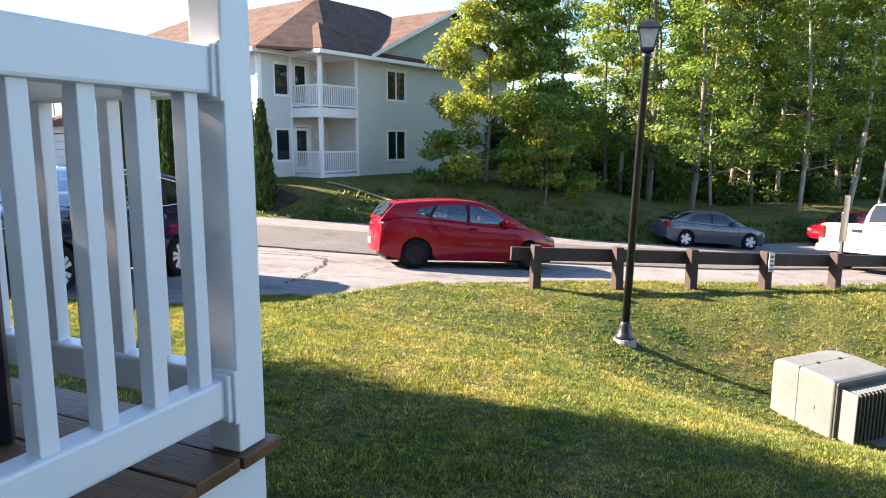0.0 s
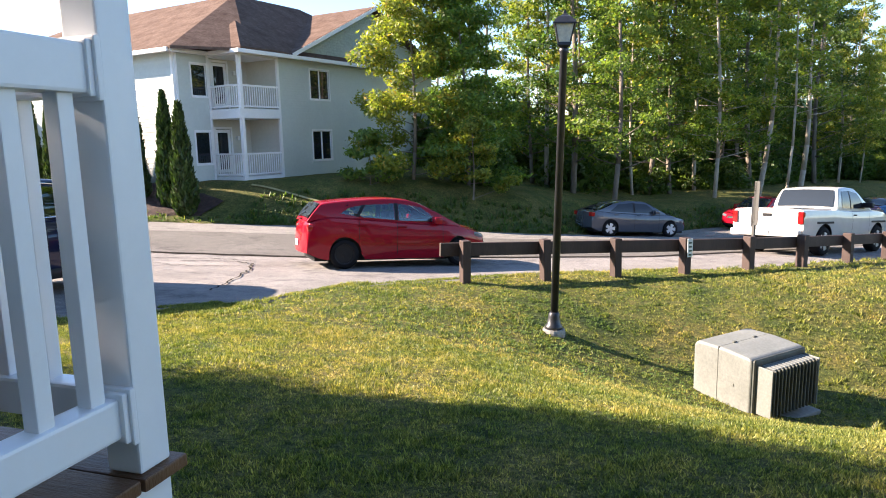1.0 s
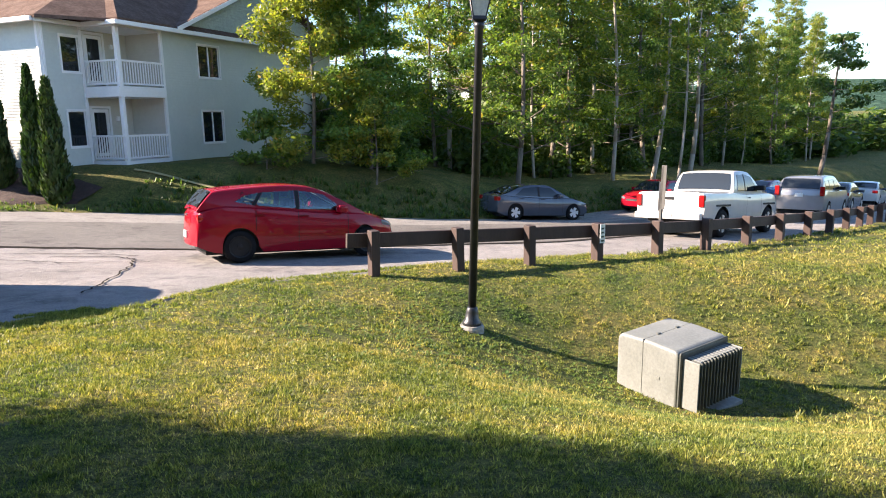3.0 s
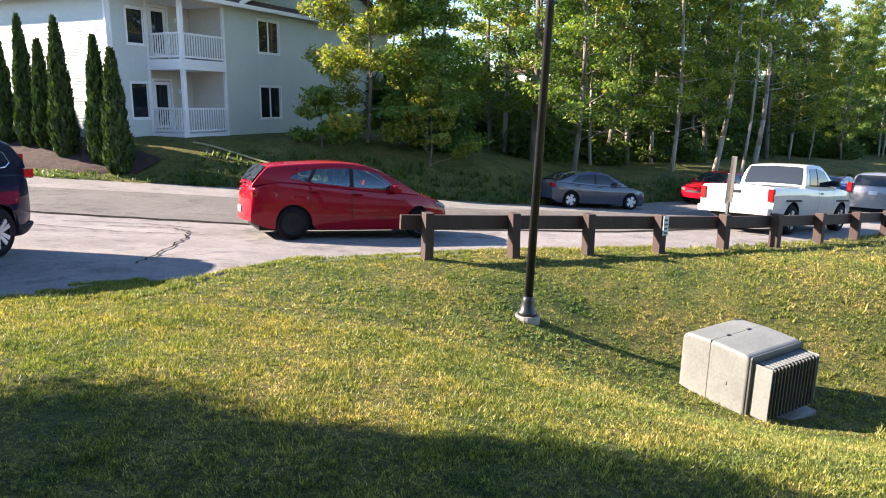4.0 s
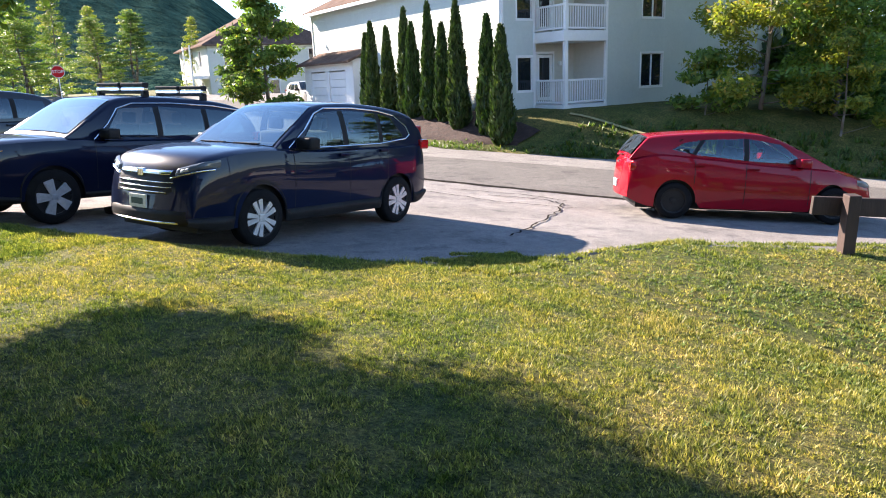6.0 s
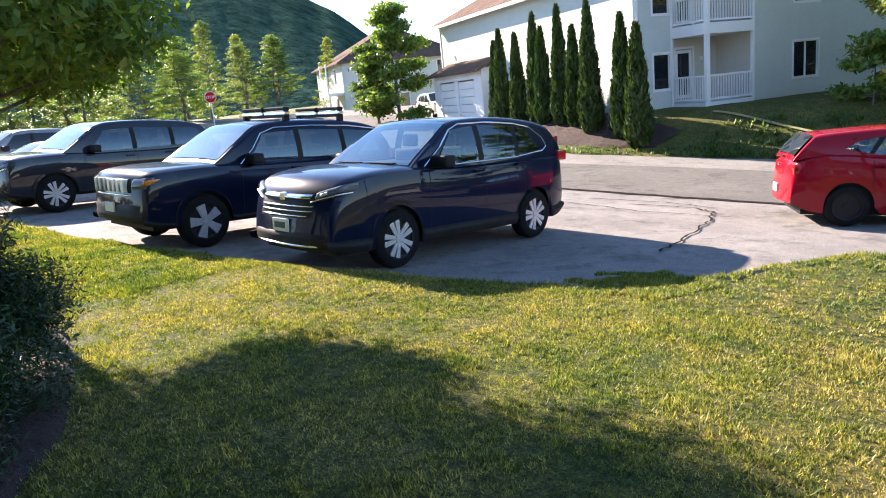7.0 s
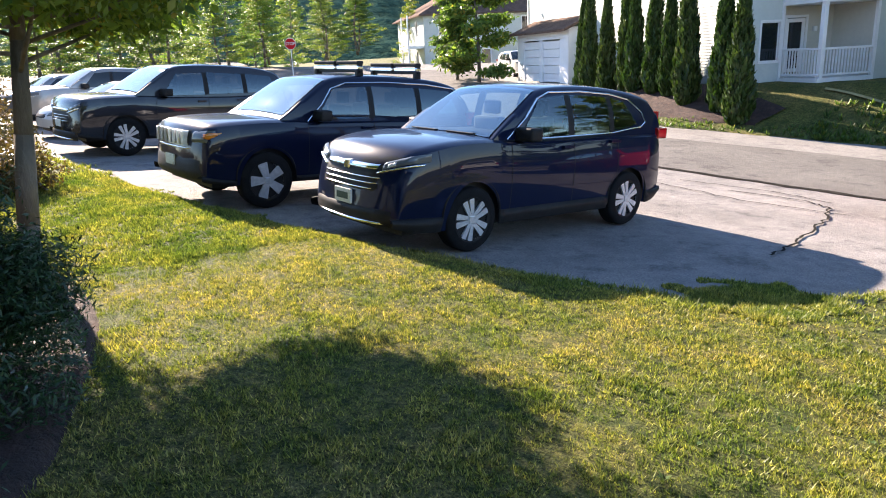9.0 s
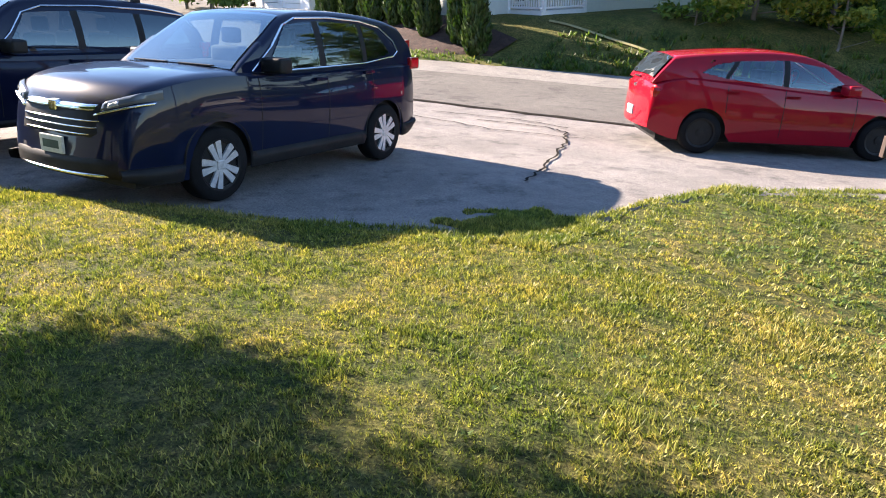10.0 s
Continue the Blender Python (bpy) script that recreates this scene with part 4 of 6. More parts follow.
    def opening(q):
        """Whether a face of the cabin lies under a pane."""
        c = sum((Vector(cv[i]) for i in q), Vector()) / len(q)
        if sx0 + 0.02 < c.x < sx1 - 0.02 and c.z > lid(c.x) - 0.035 and abs(c.y) < 0.88 * (side_y(c.x, lid(c.x) - 0.05) - 0.03):
            return True
        if abs(c.y) < 0.5 * hw:
            return False
        for (xa, xb, xc, xd), (lo, hi) in P["windows"]:
            f = g = 0.5
            for _ in range(4):
                za, zb = lo[0] + (lo[1] - lo[0]) * f, hi[0] + (hi[1] - hi[0]) * f
                g = (c.z - za) / (zb - za)
                ea, eb = xa + (xc - xa) * g, xb + (xd - xb) * g
                f = (c.x - ea) / (eb - ea)
            if 0.02 < f < 0.98 and 0.03 < g < 0.97 and min(xa, xc) < c.x < max(xb, xd) and min(lo) < c.z < max(hi):
                return True
        return False

    if see_in:
        cf = [q for q in cf if not opening(q)]
        rows = []
        for k in range(25):
            x = g0 + 0.15 + (g1 - g0 - 0.2) * k / 24
            w = side_y(x, belt(x) + 0.03) - 0.06
            rows.append([(x, w * (1 - j / 3), curve_of(top, x) + 0.036) for j in range(7)])
        part("interior_trim", grid(rows), M_PLASTIC, car)
        zf = curve_of(top, 0.0)
        for xs_ in P.get("seats", (-0.05, -0.95)):
            for ys_ in (0.37, -0.37):
                seat = part("seat", box((xs_ - 0.09, ys_ - 0.24, zf), (xs_ + 0.05, ys_ + 0.24, zf + 0.20), 0.04), M_SEAT, car, "", True)
                part("headrest", box((xs_ - 0.10, ys_ - 0.13, zf + 0.23), (xs_ - 0.01, ys_ + 0.13, zf + 0.40), 0.035), M_SEAT, seat, "", True)
        bm = bmesh.new()
        ring = [Vector((sx0 + 0.02 + 0.06 * math.cos(a), 0.37 + 0.17 * math.sin(a), zf + 0.08 + 0.13 * math.cos(a))) for a in [k * math.pi / 10 for k in range(21)]]
        for a, b in zip(ring, ring[1:]):
            add_tube(bm, a, b, 0.014, 0.014, 6)
        part("steering_wheel", bm, M_PLASTIC, car, "", True)
    cab = part("cabin", (cv, cf), paint_mat, car, "", True)
    glass = P.get("glass", M_GLASS)

    def top_patch(xa, xb, frac, nm, mat):
        """Glass laid on the sloping screen."""
        rows = []
        for i in range(13):
            x = xa + (xb - xa) * i / 12
            c = cabin(x)
            pts = c[ns + 1:len(c) - ns - 1]
            row = []
            for k in range(13):
                y = (1 - k / 6) * pts[0][1] * frac
                z = pts[0][2]
                for (_, ya, za), (_, yb, zb) in zip(pts, pts[1:]):
                    if yb <= y <= ya:
                        z = za + (zb - za) * ((ya - y) / max(1e-6, ya - yb))
                slope = (lid(x + 0.01) - lid(x - 0.01)) / 0.02
                nn = Vector((-slope, 0, 1)).normalized() * (0.012 if nm == "windscreen" else 0.026)
                row.append((x + nn.x, y, z + nn.z))
            rows.append(row)
        return part(nm, grid(rows), mat, cab, "", True)

    ws = top_patch(sx0, sx1, 0.93, "windscreen", P.get("screen_glass", glass))
    if "rear_glass" in P:
        top_patch(*P["rear_glass"], 0.90, "rear_window", M_GLASS)
    for side in (1, -1):
        for (xa, xb, xc, xd), (lo, hi) in P["windows"]:
            rows = []
            for i in range(7):
                f = i / 6
                row = []
                for k in range(7):
                    g = k / 6
                    x = (xa + (xb - xa) * f) * (1 - g) + (xc + (xd - xc) * f) * g
                    z = lo[0] + (lo[1] - lo[0]) * f
                    z = z + (hi[0] + (hi[1] - hi[0]) * f - z) * g
                    row.append((x, side * (side_y(x, z) + 0.010), z))
                rows.append(row)
            part("side_window", grid(rows), glass, cab, "", True)
        for (w0, (lo0, hi0)), (w1, (lo1, hi1)) in zip(P["windows"], P["windows"][1:]):
            rows = []
            for k in range(7):
                g = k / 6
                xr, zr = w0[0] + (w0[2] - w0[0]) * g, lo0[0] + (hi0[0] - lo0[0]) * g
                xf, zf_ = w1[1] + (w1[3] - w1[1]) * g, lo1[1] + (hi1[1] - lo1[1]) * g
                row = []
                for j in range(3):
                    x, z = xr + (xf - xr) * j / 2, zr + (zf_ - zr) * j / 2
                    row.append((x, side * (side_y(x, z) + 0.008), z))
                rows.append(row)
            part("pillar", grid(rows), M_PLASTIC, cab, "", True)
        if P.get("trim"):
            bm = bmesh.new()
            pts = [(x, side_y(x, z) + 0.014, z) for x, z in P["trim"]]
            for a, b in zip(pts, pts[1:]):
                add_tube(bm, (a[0], side * a[1], a[2]), (b[0], side * b[1], b[2]), 0.011, 0.011, 6)
            part("window_trim", bm, P.get("trim_mat", M_CHROME), cab)
        xm, zm = P["mirror"]
        ym = side_y(xm, zm - 0.02)
        part("mirror", box((xm - 0.09, side * ym if side > 0 else -ym - 0.26, zm - 0.06), (xm + 0.09, ym + 0.26 if side > 0 else -ym, zm + 0.09), 0.03), P.get("mirror_mat", M_PLASTIC), car, "", True)
        for x, z in P.get("handles", ()):
            y = width(x) * 0.985
            part("door_handle", box((x - 0.09, side * y - 0.015, z - 0.015), (x + 0.09, side * y + 0.03 * side + (0.015 if side < 0 else 0), z + 0.02), 0.006), P.get("handle_mat", paint_mat), car)
        for x, za, zb in P.get("door_gaps", ()):
            rows = []
            for k in range(9):
                z = za + (zb - za) * k / 8
                xx = x
                w = section(xx)
                y = max(p[1] for p in w if p[1] > 0 and abs(p[2] - z) < 0.25)
                f = (z - sill) / (curve_of(top, xx) - sill)
                yv = width(xx) * (0.955 + 0.045 * math.sin(min(1, max(0, f / crease)) * math.pi / 2) - (0.05 * ((f - crease) / (1 - crease)) ** 2 if f > crease else 0))
                rows.append([(xx - 0.005, side * (yv + 0.002), z), (xx + 0.005, side * (yv + 0.002), z)])
            part("door_gap", grid(rows), M_PLASTIC, car)
        if P.get("cladding"):
            h = P["cladding"]
            rows = []
            for x in xs:
                if x < x0 + 0.05 or x > x1 - 0.05:
                    continue
                zb = bottom(x)
                w = width(x)
                ztop = max(sill + h, zb + 0.07)
                rows.append([(x, side * (w * 0.955 + 0.012), zb - 0.003), (x, side * (w * 0.985 + 0.014), (zb + ztop) / 2), (x, side * (w * 0.975 + 0.012), ztop), (x, side * (w * 0.975 - 0.03), ztop + 0.005)])
            part("cladding", grid(rows), M_PLASTIC, car, "", True)
        wy = hw - P.get("tyre_w", 0.215) / 2 - 0.01
        for xw in (-wb / 2, wb / 2):
            wheel_at(car, xw, side * wy, r, P.get("tyre_w", 0.215), side, P.get("spokes", 5), P.get("rim", M_ALLOY))

    def nose(y, z):
        """x of the front skin at a place across it."""
        x = x1
        while x > x1 - 1.2 and (curve_of(top, x) + 0.02 < z or width(x) * 0.985 < abs(y)):
            x -= 0.01
        return bowed(x, y)

    for nm, (ya, yb), (za, zb), mat, depth, lift in P.get("front", ()):
        for s in (1, -1) if ya > 0 else (0,):
            lo, hi = (ya, yb) if s >= 0 else (-yb, -ya)
            rows = []
            for i in range(13):
                y = lo + (hi - lo) * i / 12
                t = (abs(y) - ya) / (yb - ya) if s else 0
                row = []
                for k in range(6):
                    z = za + (zb - za) * k / 5 + lift * t
                    edge = k in (0, 5) or i in (0, 12)
                    row.append((nose(y, z) + (depth if not edge else -0.01), y, z))
                rows.append(row)
            part(nm, grid(rows), mat, car, "", True)
    for nm, lo, hi, mat, bev in P.get("boxes", ()):
        part(nm, box(lo, hi, bev), mat, car)
        if lo[1] > 0:
            part(nm, box((lo[0], -hi[1], lo[2]), (hi[0], -lo[1], hi[2]), bev), mat, car)
    return car


def stand(x, y, heading, wb):
    """The pose of a car whose middle stands at x, y on the tilted paving."""
    a = radians(heading)
    d = Vector((math.cos(a), math.sin(a)))
    s = Vector((-d.y, d.x))
    dz = (road_z(x + d.x * wb / 2, y + d.y * wb / 2) - road_z(x - d.x * wb / 2, y - d.y * wb / 2)) / wb
    sz = road_z(x + s.x * 0.75, y + s.y * 0.75) - road_z(x - s.x * 0.75, y - s.y * 0.75)
    return Matrix.Translation((x, y, road_z(x, y) + 0.012)) @ Matrix.Rotation(a, 4, "Z") @ Matrix.Rotation(-math.atan(dz), 4, "Y") @ Matrix.Rotation(math.atan(sz / 1.5), 4, "X")


P_SUV = dict(W=1.86, wb=2.66, r=0.345, sill=0.26, crease=0.6, spokes=10, cladding=0.15, bow_f=0.20, round_f=0.15, round_r=0.13,
    top=[(-2.24, 0.86), (-2.21, 1.06), (-2.06, 1.16), (-1.0, 1.15), (0.3, 1.13), (0.82, 1.155), (1.15, 1.17), (1.6, 1.15), (2.0, 1.09), (2.16, 1.02), (2.26, 0.87), (2.32, 0.64), (2.34, 0.45)],
    roof=[(-2.18, 1.14), (-2.04, 1.38), (-1.84, 1.60), (-1.3, 1.71), (-0.6, 1.745), (0.0, 1.72), (0.22, 1.67), (0.5, 1.51), (0.88, 1.26), (1.02, 1.15)],
    screen=(0.20, 0.99), rear_glass=(-2.14, -1.89),
    windows=[((-0.20, 0.62, -0.20, 0.23), ((1.175, 1.17), (1.63, 1.59))), ((-0.98, -0.30, -0.98, -0.30), ((1.195, 1.18), (1.615, 1.635))), ((-1.54, -1.06, -1.32, -1.06), ((1.28, 1.205), (1.55, 1.61)))],
    trim=[(0.82, 1.16), (0.5, 1.385), (0.26, 1.59), (0.05, 1.66), (-0.5, 1.675), (-1.05, 1.65), (-1.4, 1.59), (-1.64, 1.43), (-1.70, 1.31), (-1.6, 1.25), (-1.0, 1.185), (0.0, 1.16), (0.82, 1.145)],
    mirror=(0.60, 1.20), handles=[(-0.12, 1.05), (-0.98, 1.09)], door_gaps=[(-0.25, 0.34, 1.11), (0.78, 0.36, 1.10), (-1.08, 0.62, 1.13)], mirror_mat=M_PLASTIC, sweep=1.0)
P_SUV["front"] = [("grille", (-0.54, 0.54), (0.64, 0.93), M_PLASTIC, 0.016, 0.0), ("grille_bar", (-0.50, 0.50), (0.865, 0.925), M_CHROME, 0.035, 0.0),
                  ("grille_slat", (-0.50, 0.50), (0.675, 0.688), M_CHROME, 0.024, 0.0), ("grille_slat", (-0.52, 0.52), (0.73, 0.743), M_CHROME, 0.024, 0.0), ("grille_slat", (-0.53, 0.53), (0.785, 0.798), M_CHROME, 0.024, 0.0),
                  ("headlight", (0.52, 0.88), (0.865, 0.945), M_HEADLENS, 0.018, 0.105), ("headlight_chrome", (0.46, 0.87), (0.825, 0.848), M_CHROME, 0.026, 0.105), ("lamp_reflector", (0.60, 0.70), (0.895, 0.945), M_ALLOY, 0.024, 0.03),
                  ("bumper", (-0.78, 0.78), (0.32, 0.50), M_PLASTIC, 0.016, 0.0), ("bumper_trim", (-0.66, 0.66), (0.335, 0.362), M_CHROME, 0.035, 0.0)]
P_SUV["boxes"] = [("number_plate", (2.325, -0.155, 0.49), (2.352, 0.155, 0.64), M_PLATE, 0.005), ("plate_line", (2.351, -0.11, 0.53), (2.355, 0.11, 0.60), M_INK, 0.0),
                  ("badge", (2.20, -0.05, 0.845), (2.30, 0.05, 0.935), M_CHROME, 0.01), ("tail_lamp", (-2.20, 0.66, 1.08), (-1.98, 0.86, 1.23), M_REDLENS, 0.03), ("tail_lamp", (-2.16, 0.62, 1.19), (-2.02, 0.73, 1.44), M_REDLENS, 0.02),
                  ("wiper", (1.00, 0.1, 1.195), (1.05, 0.55, 1.21), M_PLASTIC, 0.004)]
M_NAVY = paint("navy_car_paint", (0.005, 0.009, 0.031), 0.3, 0, 0.6)
M_INDIGO = paint("blue_black_car_paint", (0.005, 0.008, 0.026), 0.3, 0, 0.62)
M_CHAR = paint("charcoal_car_paint", (0.022, 0.024, 0.030), 0.25)
M_RED = paint("red_car_paint", (0.27, 0.005, 0.016), 0.25, 0, 0.6)
M_WHITE = paint("white_car_paint", (0.52, 0.51, 0.48), 0.3)
M_SILVER = paint("silver_car_paint", (0.26, 0.26, 0.265), 0.3, 0.4)
M_GREY = paint("grey_car_paint", (0.075, 0.085, 0.105), 0.25, 0.3)
P_SUV["glass"], P_SUV["screen_glass"], P_SUV["see_in"] = M_PANE, M_SCREEN, True
vehicle("suv", "dark navy compact SUV with chrome grille parked on the asphalt", stand(-8.72, 7.94, -89.3, 2.66), M_NAVY, P_SUV)

P_JEEP = dict(P_SUV, glass=M_TINTED, bow_f=0.14, W=1.94, wb=2.915, r=0.38, sill=0.34, spokes=5, crease=0.7, round_f=0.06, cladding=0.06, sweep=0.3,
    top=[(-2.42, 0.95), (-2.40, 1.16), (-2.2, 1.20), (-0.8, 1.15), (0.5, 1.15), (1.0, 1.18), (1.4, 1.18), (2.0, 1.15), (2.28, 1.10), (2.37, 0.94), (2.40, 0.55)],
    roof=[(-2.36, 1.18), (-2.2, 1.45), (-2.0, 1.66), (-1.4, 1.77), (-0.5, 1.80), (0.15, 1.775), (0.4, 1.715), (0.72, 1.52), (1.05, 1.28), (1.2, 1.18)],
    screen=(0.38, 1.12), rear_glass=(-2.33, -2.05),
    windows=[((-0.25, 0.66, -0.25, 0.32), ((1.18, 1.17), (1.63, 1.60))), ((-1.15, -0.35, -1.15, -0.35), ((1.21, 1.19), (1.62, 1.64))), ((-2.0, -1.25, -1.85, -1.25), ((1.24, 1.22), (1.58, 1.62)))],
    trim=[(0.80, 1.15), (0.55, 1.38), (0.36, 1.60), (0.1, 1.68), (-0.6, 1.70), (-1.4, 1.68), (-1.95, 1.62), (-2.1, 1.45)], mirror=(0.62, 1.22), handles=[(-0.15, 1.05), (-1.05, 1.07)],
    door_gaps=[(-0.30, 0.45, 1.12), (0.82, 0.45, 1.10)],
    front=[("grille_surround", (-0.58, 0.58), (0.83, 1.06), M_PLASTIC, 0.016, 0.0), ("headlight", (0.60, 0.92), (0.88, 1.04), M_HEADLENS, 0.018, 0.02), ("turn_lamp", (0.86, 0.93), (0.95, 1.03), M_AMBER, 0.026, 0.0), ("bumper", (-0.86, 0.86), (0.42, 0.70), M_PLASTIC, 0.016, 0.0), ("bumper_trim", (-0.60, 0.60), (0.80, 0.825), M_CHROME, 0.03, 0.0)],
    boxes=[("grille_slot", (2.26, -0.505 + k * 0.155, 0.85), (2.41, -0.425 + k * 0.155, 1.035), M_ALLOY, 0.01) for k in range(7) if k != 3] + [("grille_slot", (2.26, -0.04, 0.85), (2.41, 0.04, 1.035), M_ALLOY, 0.01)] +
          [("number_plate", (2.40, -0.155, 0.56), (2.425, 0.155, 0.70), M_PLATE, 0.005), ("tail_lamp", (-2.40, 0.70, 1.02), (-2.2, 0.90, 1.25), M_REDLENS, 0.03)])
jeep = vehicle("suv", "black-blue off-road SUV with a ski rack on its roof", stand(-12.16, 7.33, -88.5, 2.915), M_INDIGO, P_JEEP)
for x in (-0.25, -1.35):
    part("rack_bar", box((x - 0.03, -0.66, 1.835), (x + 0.03, 0.66, 1.875), 0.01), M_PLASTIC, jeep)
    for y in (-0.6, 0.6):
        part("rack_foot", box((x - 0.05, y - 0.04, 1.75), (x + 0.05, y + 0.04, 1.875), 0.01), M_PLASTIC, jeep)
    for y0, y1 in ((-0.64, -0.02), (0.05, 0.64)):
        part("ski_clamp", box((x - 0.055, y0, 1.875), (x + 0.055, y1, 1.935), 0.015), M_CHROME, jeep)
        part("ski_clamp", box((x - 0.055, y0, 1.95), (x + 0.055, y1, 2.005), 0.015), M_PLASTIC, jeep)
        part("clamp_hinge", box((x - 0.04, y1 - 0.05, 1.915), (x + 0.04, y1, 1.975), 0.01), M_PLASTIC, jeep)

P_BIG = dict(P_JEEP, spokes=10, front=P_SUV["front"][:3] + P_SUV["front"][3:], boxes=P_JEEP["boxes"][-2:], trim=None, sweep=0.6)
vehicle("suv", "charcoal mid-size SUV parked on the asphalt", stand(-19.3, 7.4, -85, 2.9) @ Matrix.Scale(1.07, 4), M_CHAR, P_BIG)
P_SEDAN = dict(W=1.79, wb=2.70, r=0.32, sill=0.20, spokes=5, crease=0.62, round_f=0.22,
    top=[(-2.20, 0.72), (-2.17, 0.92), (-1.95, 1.0), (-1.2, 0.96), (0.3, 0.90), (0.95, 0.91), (1.3, 0.90), (1.8, 0.80), (2.12, 0.70), (2.25, 0.50)],
    roof=[(-1.98, 1.0), (-1.7, 1.08), (-1.1, 1.32), (-0.5, 1.43), (0.1, 1.42), (0.4, 1.33), (0.75, 1.13), (1.15, 0.92)],
    screen=(0.33, 1.08), rear_glass=(-1.85, -1.08),
    windows=[((-0.25, 0.72, -0.25, 0.28), ((0.955, 0.945), (1.33, 1.30))), ((-1.35, -0.33, -0.98, -0.33), ((1.0, 0.965), (1.28, 1.345)))],
    mirror=(0.62, 0.98), handles=[(-0.12, 0.84), (-1.1, 0.87)], door_gaps=[(-0.29, 0.3, 0.9), (0.8, 0.3, 0.88)], mirror_mat=M_GREY, sweep=1.0,
    front=[("grille", (-0.40, 0.40), (0.52, 0.64), M_PLASTIC, 0.014, 0.0), ("headlight", (0.46, 0.80), (0.58, 0.68), M_HEADLENS, 0.016, 0.04)],
    boxes=[("tail_lamp", (-2.16, 0.55, 0.78), (-2.0, 0.83, 0.95), M_REDLENS, 0.03)])
vehicle("sedan", "white sedan parked at the end of the row", stand(-23.2, 7.3, -85, 2.7), M_WHITE, dict(P_SEDAN, mirror_mat=M_WHITE))
vehicle("suv", "silver-grey SUV in the row of parked cars", stand(-27.0, 7.4, -85, 2.66), M_SILVER, dict(P_SUV, trim=None, see_in=False, glass=M_GLASS, screen_glass=M_GLASS))
vehicle("sedan", "pale sedan far along the row of parked cars", stand(-31.5, 7.2, -84, 2.7), M_SILVER, P_SEDAN)
vehicle("sedan", "grey sedan parked along the far side of the road", stand(2.85, 28.3, 22, 2.7), M_GREY, P_SEDAN)
vehicle("sedan", "small dark red car beyond the pickup", stand(9.4, 32.9, 222, 2.7), M_RED, dict(P_SEDAN, mirror_mat=M_RED))
vehicle("sedan", "plum-coloured car beyond the pickup", stand(16.6, 37.4, 45, 2.7), paint("plum_car_paint", (0.09, 0.012, 0.04)), P_SEDAN)
white_suv = vehicle("suv", "white SUV parked by the sunlit house wall", Matrix.Translation((-36.2, 35.6, 0.55)) @ Matrix.Rotation(radians(-25), 4, "Z"), M_WHITE, dict(P_SUV, trim=None, see_in=False, glass=M_GLASS, screen_glass=M_GLASS))

P_HATCH = dict(W=1.70, wb=2.57, r=0.30, sill=0.19, spokes=0, rim=M_STEELRIM, crease=0.55, tyre_w=0.185, round_f=0.24, round_r=0.14,
    top=[(-2.12, 0.55), (-2.10, 0.80), (-2.01, 0.98), (-1.55, 1.07), (-0.8, 1.02), (0.3, 0.93), (0.85, 0.91), (1.3, 0.87), (1.75, 0.76), (2.0, 0.62), (2.07, 0.42)],
    roof=[(-2.03, 0.97), (-1.93, 1.12), (-1.75, 1.325), (-1.68, 1.355), (-1.1, 1.415), (-0.4, 1.455), (0.1, 1.425), (0.45, 1.315), (0.9, 1.08), (1.25, 0.89)],
    screen=(0.40, 1.13), rear_glass=(-1.99, -1.75),
    windows=[((-0.12, 0.82, -0.12, 0.38), ((0.985, 0.935), (1.345, 1.27))), ((-0.98, -0.20, -0.82, -0.20), ((1.065, 0.995), (1.315, 1.345))), ((-1.36, -1.04, -1.16, -0.90), ((1.14, 1.075), (1.255, 1.305)))],
    mirror=(0.70, 0.97), mirror_mat=M_RED, handles=[(-0.05, 0.85), (-0.92, 0.88)], door_gaps=[(-0.16, 0.28, 0.94), (0.86, 0.3, 0.88), (-0.98, 0.6, 0.98)], sweep=1.0, glass=M_PANE, screen_glass=M_SCREEN, see_in=True,
    front=[("grille", (-0.45, 0.45), (0.44, 0.54), M_PLASTIC, 0.014, 0.0), ("headlight", (0.42, 0.76), (0.56, 0.67), M_HEADLENS, 0.016, 0.06)],
    boxes=[("tail_lamp", (-2.03, 0.58, 0.76), (-1.80, 0.765, 0.92), M_REDLENS, 0.06), ("number_plate", (-2.14, -0.155, 0.45), (-2.115, 0.155, 0.58), M_PLATE, 0.005),
           ("rear_badge", (-2.11, -0.05, 0.86), (-2.07, 0.05, 0.91), M_CHROME, 0.008), ("wiper", (-2.05, -0.02, 1.0), (-2.02, 0.3, 1.015), M_PLASTIC, 0.003)])
hatch = vehicle("hatchback", "red hatchback with black steel wheels parked by the fence", stand(-3.97, 14.05, 29, 2.57), M_RED, P_HATCH)

